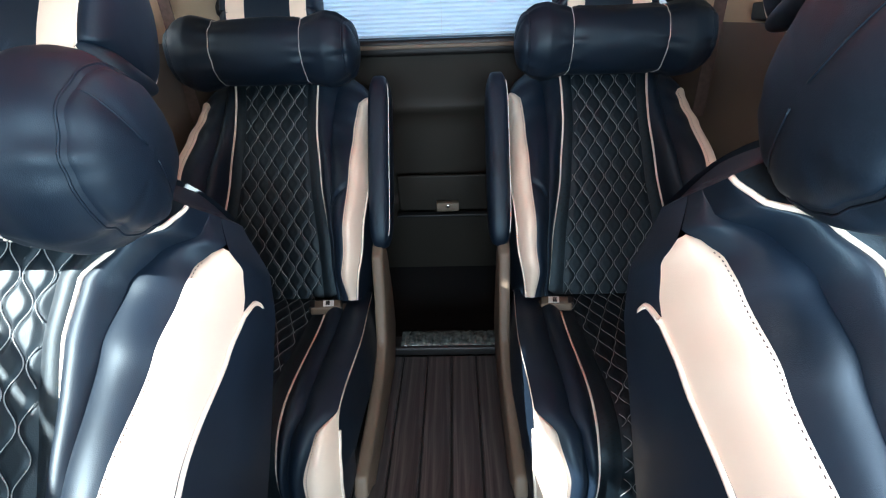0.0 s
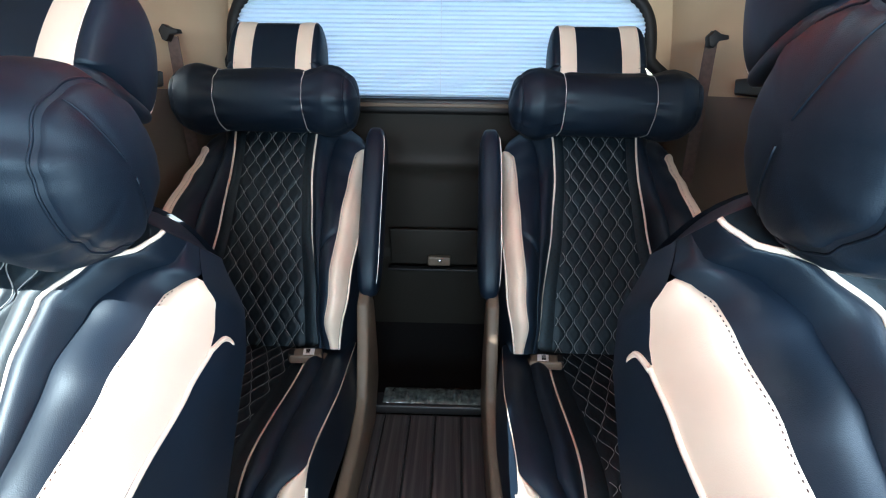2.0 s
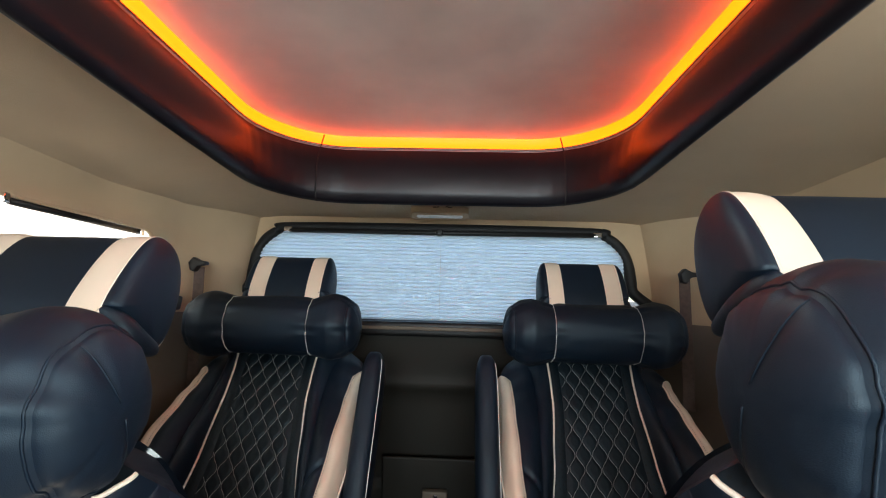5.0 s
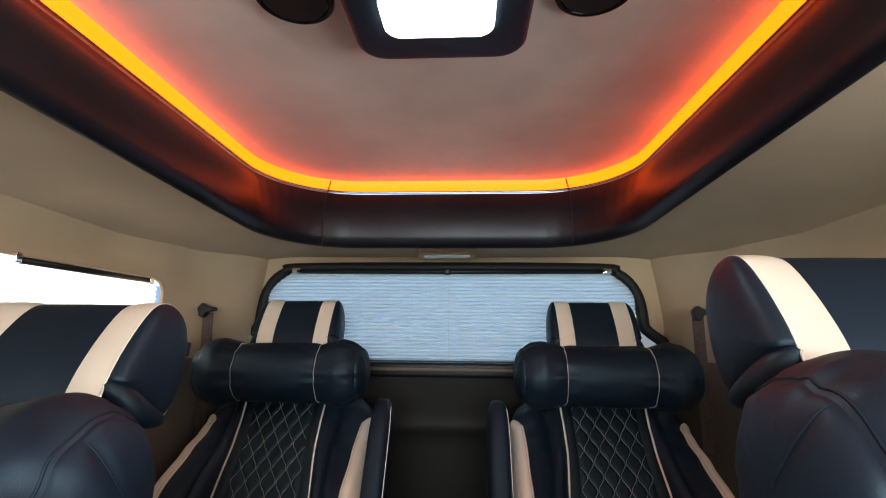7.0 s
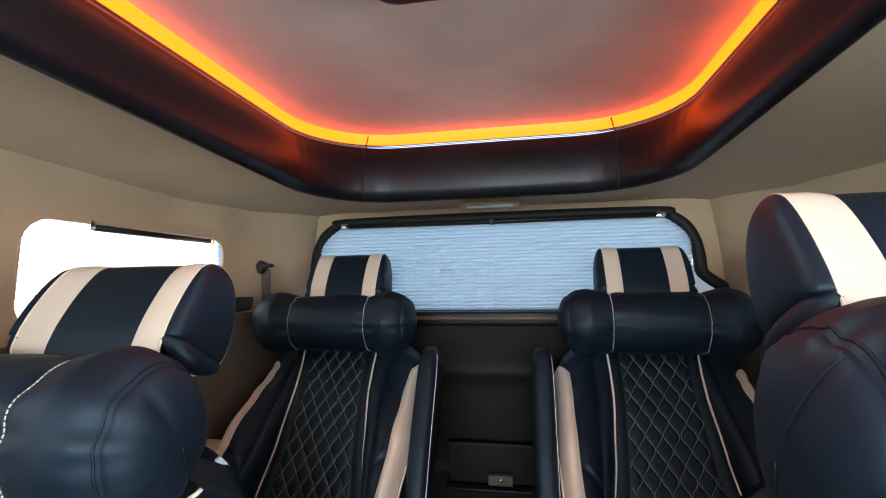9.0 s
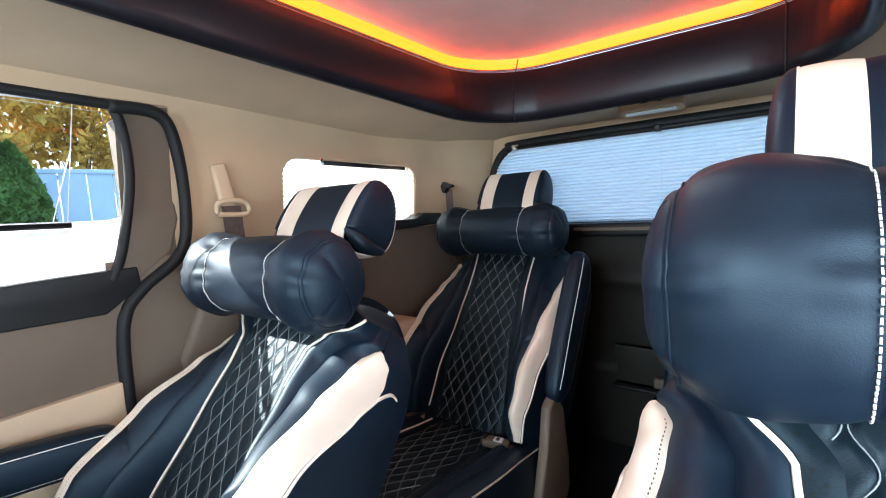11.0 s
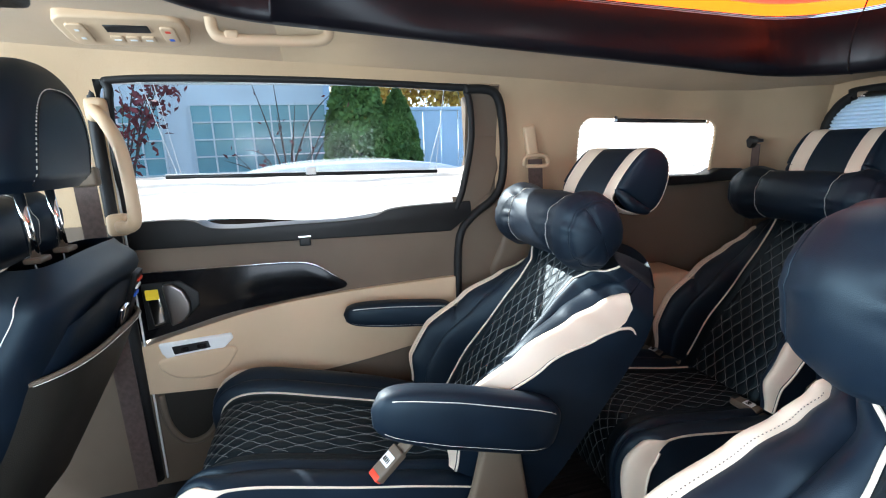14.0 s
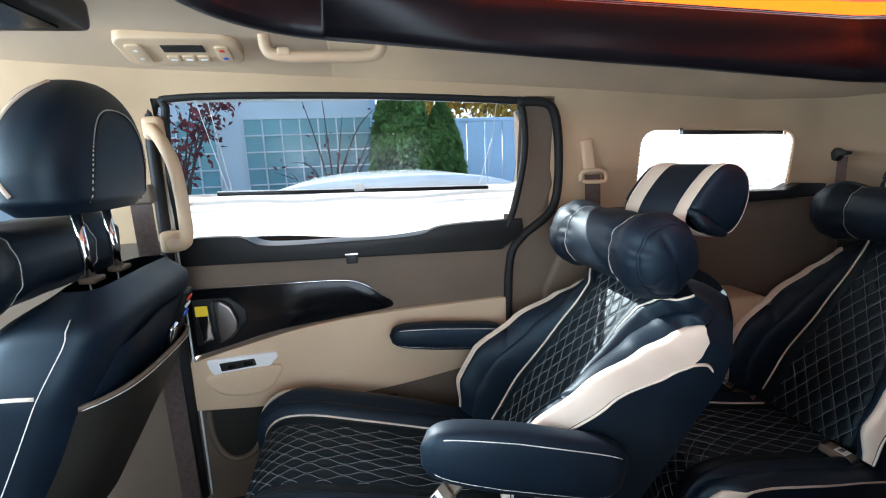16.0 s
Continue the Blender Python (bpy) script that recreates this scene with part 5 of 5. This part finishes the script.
LEAF_R = material("maple_leaves", (0.16, 0.035, 0.035), 0.7, vary=0.4, scale=3)
BARK = material("bark", (0.10, 0.075, 0.06), 0.9, vary=0.3, scale=8, grain=0.5, grain_scale=60)
CAR = material("white_car_paint", (0.80, 0.80, 0.80), 0.25, vary=0.03, coat=0.6)

house = thing("house", (-7.0, 0, GROUND), "pale rendered house with gridded windows", "house")
part("wall", box_bm((0.3, 9.0, 3.4), (-0.25, -4.6, 1.7), 0.02), RENDER, house)
part("roof", slab_bm([(-1.2, 3.4), (0.35, 3.4), (0.35, 3.52), (-1.2, 3.95)], "y", -9.3, 0.0), DUSK, house)
part("door_post", box_bm((0.06, 0.10, 2.6), (-0.06, -0.10, 1.3), 0.01), PANEL, house)
for wy0, wy1 in ((-2.05, -0.12), (-4.9, -2.45)):
    wd = part("window", box_bm((0.05, wy1 - wy0, 1.75), (-0.10, (wy0 + wy1) / 2, 1.42)), PANE, house, "gridded window with pale bars")
    cols = max(3, int((wy1 - wy0) / 0.26))
    for i in range(cols + 1):
        part("bar", box_bm((0.03, 0.022, 1.75), (-0.065, wy0 + (wy1 - wy0) * i / cols, 1.42)), WHITE, wd)
    for j in range(8):
        part("bar", box_bm((0.028, wy1 - wy0, 0.022), (-0.065, (wy0 + wy1) / 2, 0.56 + 1.73 * j / 7)), WHITE, wd)
fence = thing("fence", (-7.0, 0, GROUND), "pale blue metal panel fence", "fence")
bm = box_bm((0.03, 0.30, 2.2), (0, 0, 1.1), 0.008, 1)
first = part("panel", bm, PANEL, fence)
first.location = (-0.3, 1.0, 0)
for i in range(1, 44):
    o = new("panel", first.data)
    o.parent = fence
    o.location = (-0.3 - 0.012 * (i % 2), 1.0 + 0.31 * i, 0)
part("rail", box_bm((0.06, 14, 0.06), (-0.30, 8.0, 2.22), 0.01), PANEL, fence)


def leaf_cloud(name, mat, parent, count, place_of, size, seed):
    rnd = random.Random(seed)
    verts, faces = [], []
    for i in range(count):
        c = Vector(place_of(rnd))
        n = Vector((rnd.uniform(-1, 1), rnd.uniform(-1, 1), rnd.uniform(-0.3, 1))).normalized()
        t = n.orthogonal().normalized()
        t = (t * math.cos(i) + n.cross(t) * math.sin(i))
        b = n.cross(t)
        s = size * rnd.uniform(0.6, 1.3)
        o = len(verts)
        verts += [c - t * s, c + b * s * 0.5 + n * s * 0.15, c + t * s, c - b * s * 0.5 + n * s * 0.15]
        faces.append((o, o + 1, o + 2, o + 3))
    return link_mesh(name, verts, faces, mat, parent, smooth=False)


def bush(place, height, radius, seed):
    tr = thing("arborvitae", place, "dense green conical arborvitae by the house", "tree", "arborvitae row")
    tube("trunk", [(0, 0, 0), (0.02, 0, height * 0.5), (0, 0, height * 0.95)], lambda t: 0.06 * (1 - 0.8 * t), BARK, tr)

    def at(rnd):
        h = rnd.random() ** 0.8
        r = radius * (1 - h ** 2.6) ** 0.7 * rnd.uniform(0.72, 1.0) ** 0.6
        a = rnd.uniform(0, 2 * math.pi)
        lump = 1 + 0.16 * noise.noise((math.cos(a) * 2, math.sin(a) * 2, h * 6 + seed))
        return r * lump * math.cos(a), r * lump * math.sin(a), 0.06 + h * height
    leaf_cloud("crown", LEAF_G, tr, 9000, at, 0.055, seed)


bush((-6.3, 0.28, GROUND), 3.0, 0.55, 3)
bush((-6.35, 0.86, GROUND), 2.35, 0.42, 5)


def tree(name, place, height, mat, label, seed, count, size, spread):
    rnd = random.Random(seed)
    tr = thing(name, place, label, "tree")
    tips = []
    tube("trunk", [(0, 0, 0), (0.05, 0.03, height * 0.25), (0.0, 0.08, height * 0.5)], lambda t: 0.09 * (1 - 0.5 * t), BARK, tr)
    for i in range(14):
        a = i * 2.4
        z0 = height * rnd.uniform(0.25, 0.5)
        e = Vector((math.cos(a) * spread * rnd.uniform(0.5, 1), math.sin(a) * spread * rnd.uniform(0.5, 1), height * rnd.uniform(0.55, 1.0)))
        m = Vector((0, 0.05, z0)).lerp(e, 0.5) + Vector((0, 0, 0.12 * height * rnd.uniform(0, 1)))
        pts = curve_through([(0, 0.05, z0), m, e], 10)
        tube("limb", pts, lambda t: 0.016 * (1 - 0.85 * t), BARK, tr, sides=6)
        tips += pts[4:]

    def at(r):
        p = r.choice(tips)
        k = 0.17 * height * 0.5
        return p.x + r.gauss(0, k * 0.5), p.y + r.gauss(0, k * 0.5), p.z + r.gauss(0, k * 0.4)
    leaf_cloud("crown", mat, tr, count, at, size, seed + 1)


tree("maple_tree", (-5.6, -2.6, GROUND), 2.9, LEAF_R, "small red leaved maple before the house", 11, 900, 0.05, 0.95)
tree("bare_tree", (-6.0, -0.75, GROUND), 2.5, LEAF_R, "thin nearly bare sapling before the house", 14, 40, 0.04, 0.9)
for i in range(7):
    tree("autumn_tree", (-11.5 - (i % 3), 1.0 + 2.0 * i, GROUND), 4.3 + 0.5 * (i % 2), LEAF_Y, "yellow leaved autumn tree behind the fence", 21 + i, 3200, 0.10, 1.7)

car = thing("parked_car", (-3.3, -0.25, GROUND), "white parked car beside the house", "car")
prof = curve_through([(-1.9, 0, 0.35), (-1.95, 0, 0.75), (-1.35, 0, 0.95), (-0.75, 0, 1.40), (0.1, 0, 1.50), (0.9, 0, 1.42), (1.5, 0, 1.0), (1.95, 0, 0.90), (2.0, 0, 0.4)], 50)
part("body", slab_bm([(p.x, p.z) for p in prof] + [(1.5, 0.25), (-1.5, 0.25)], "x", -0.85, 0.85, 0.10, 3), CAR, car)
part("side_window", slab_bm([(-1.0, 0.98), (-0.62, 1.33), (0.1, 1.42), (0.8, 1.34), (1.15, 0.98)], "x", 0.845, 0.858, 0.01), GLOSS, car)
for wy in (-1.25, 1.25):
    wh = thing("wheel")
    wh.parent = car
    wh.location = (0.75, wy, 0.32)
    bm = bmesh.new()
    bmesh.ops.create_cone(bm, cap_ends=True, segments=32, radius1=0.32, radius2=0.32, depth=0.2, matrix=Matrix.Rotation(radians(90), 4, "Y"))
    bmesh.ops.bevel(bm, geom=[e for e in bm.edges if e.calc_face_angle(0) > 0.7], offset=0.03, segments=2, affect="EDGES")
    part("tyre", bm, RUBBER, wh)
    bm = bmesh.new()
    bmesh.ops.create_cone(bm, cap_ends=True, segments=24, radius1=0.2, radius2=0.19, depth=0.02, matrix=Matrix.Translation((0.105, 0, 0)) @ Matrix.Rotation(radians(90), 4, "Y"))
    part("rim", bm, CHROME, wh)
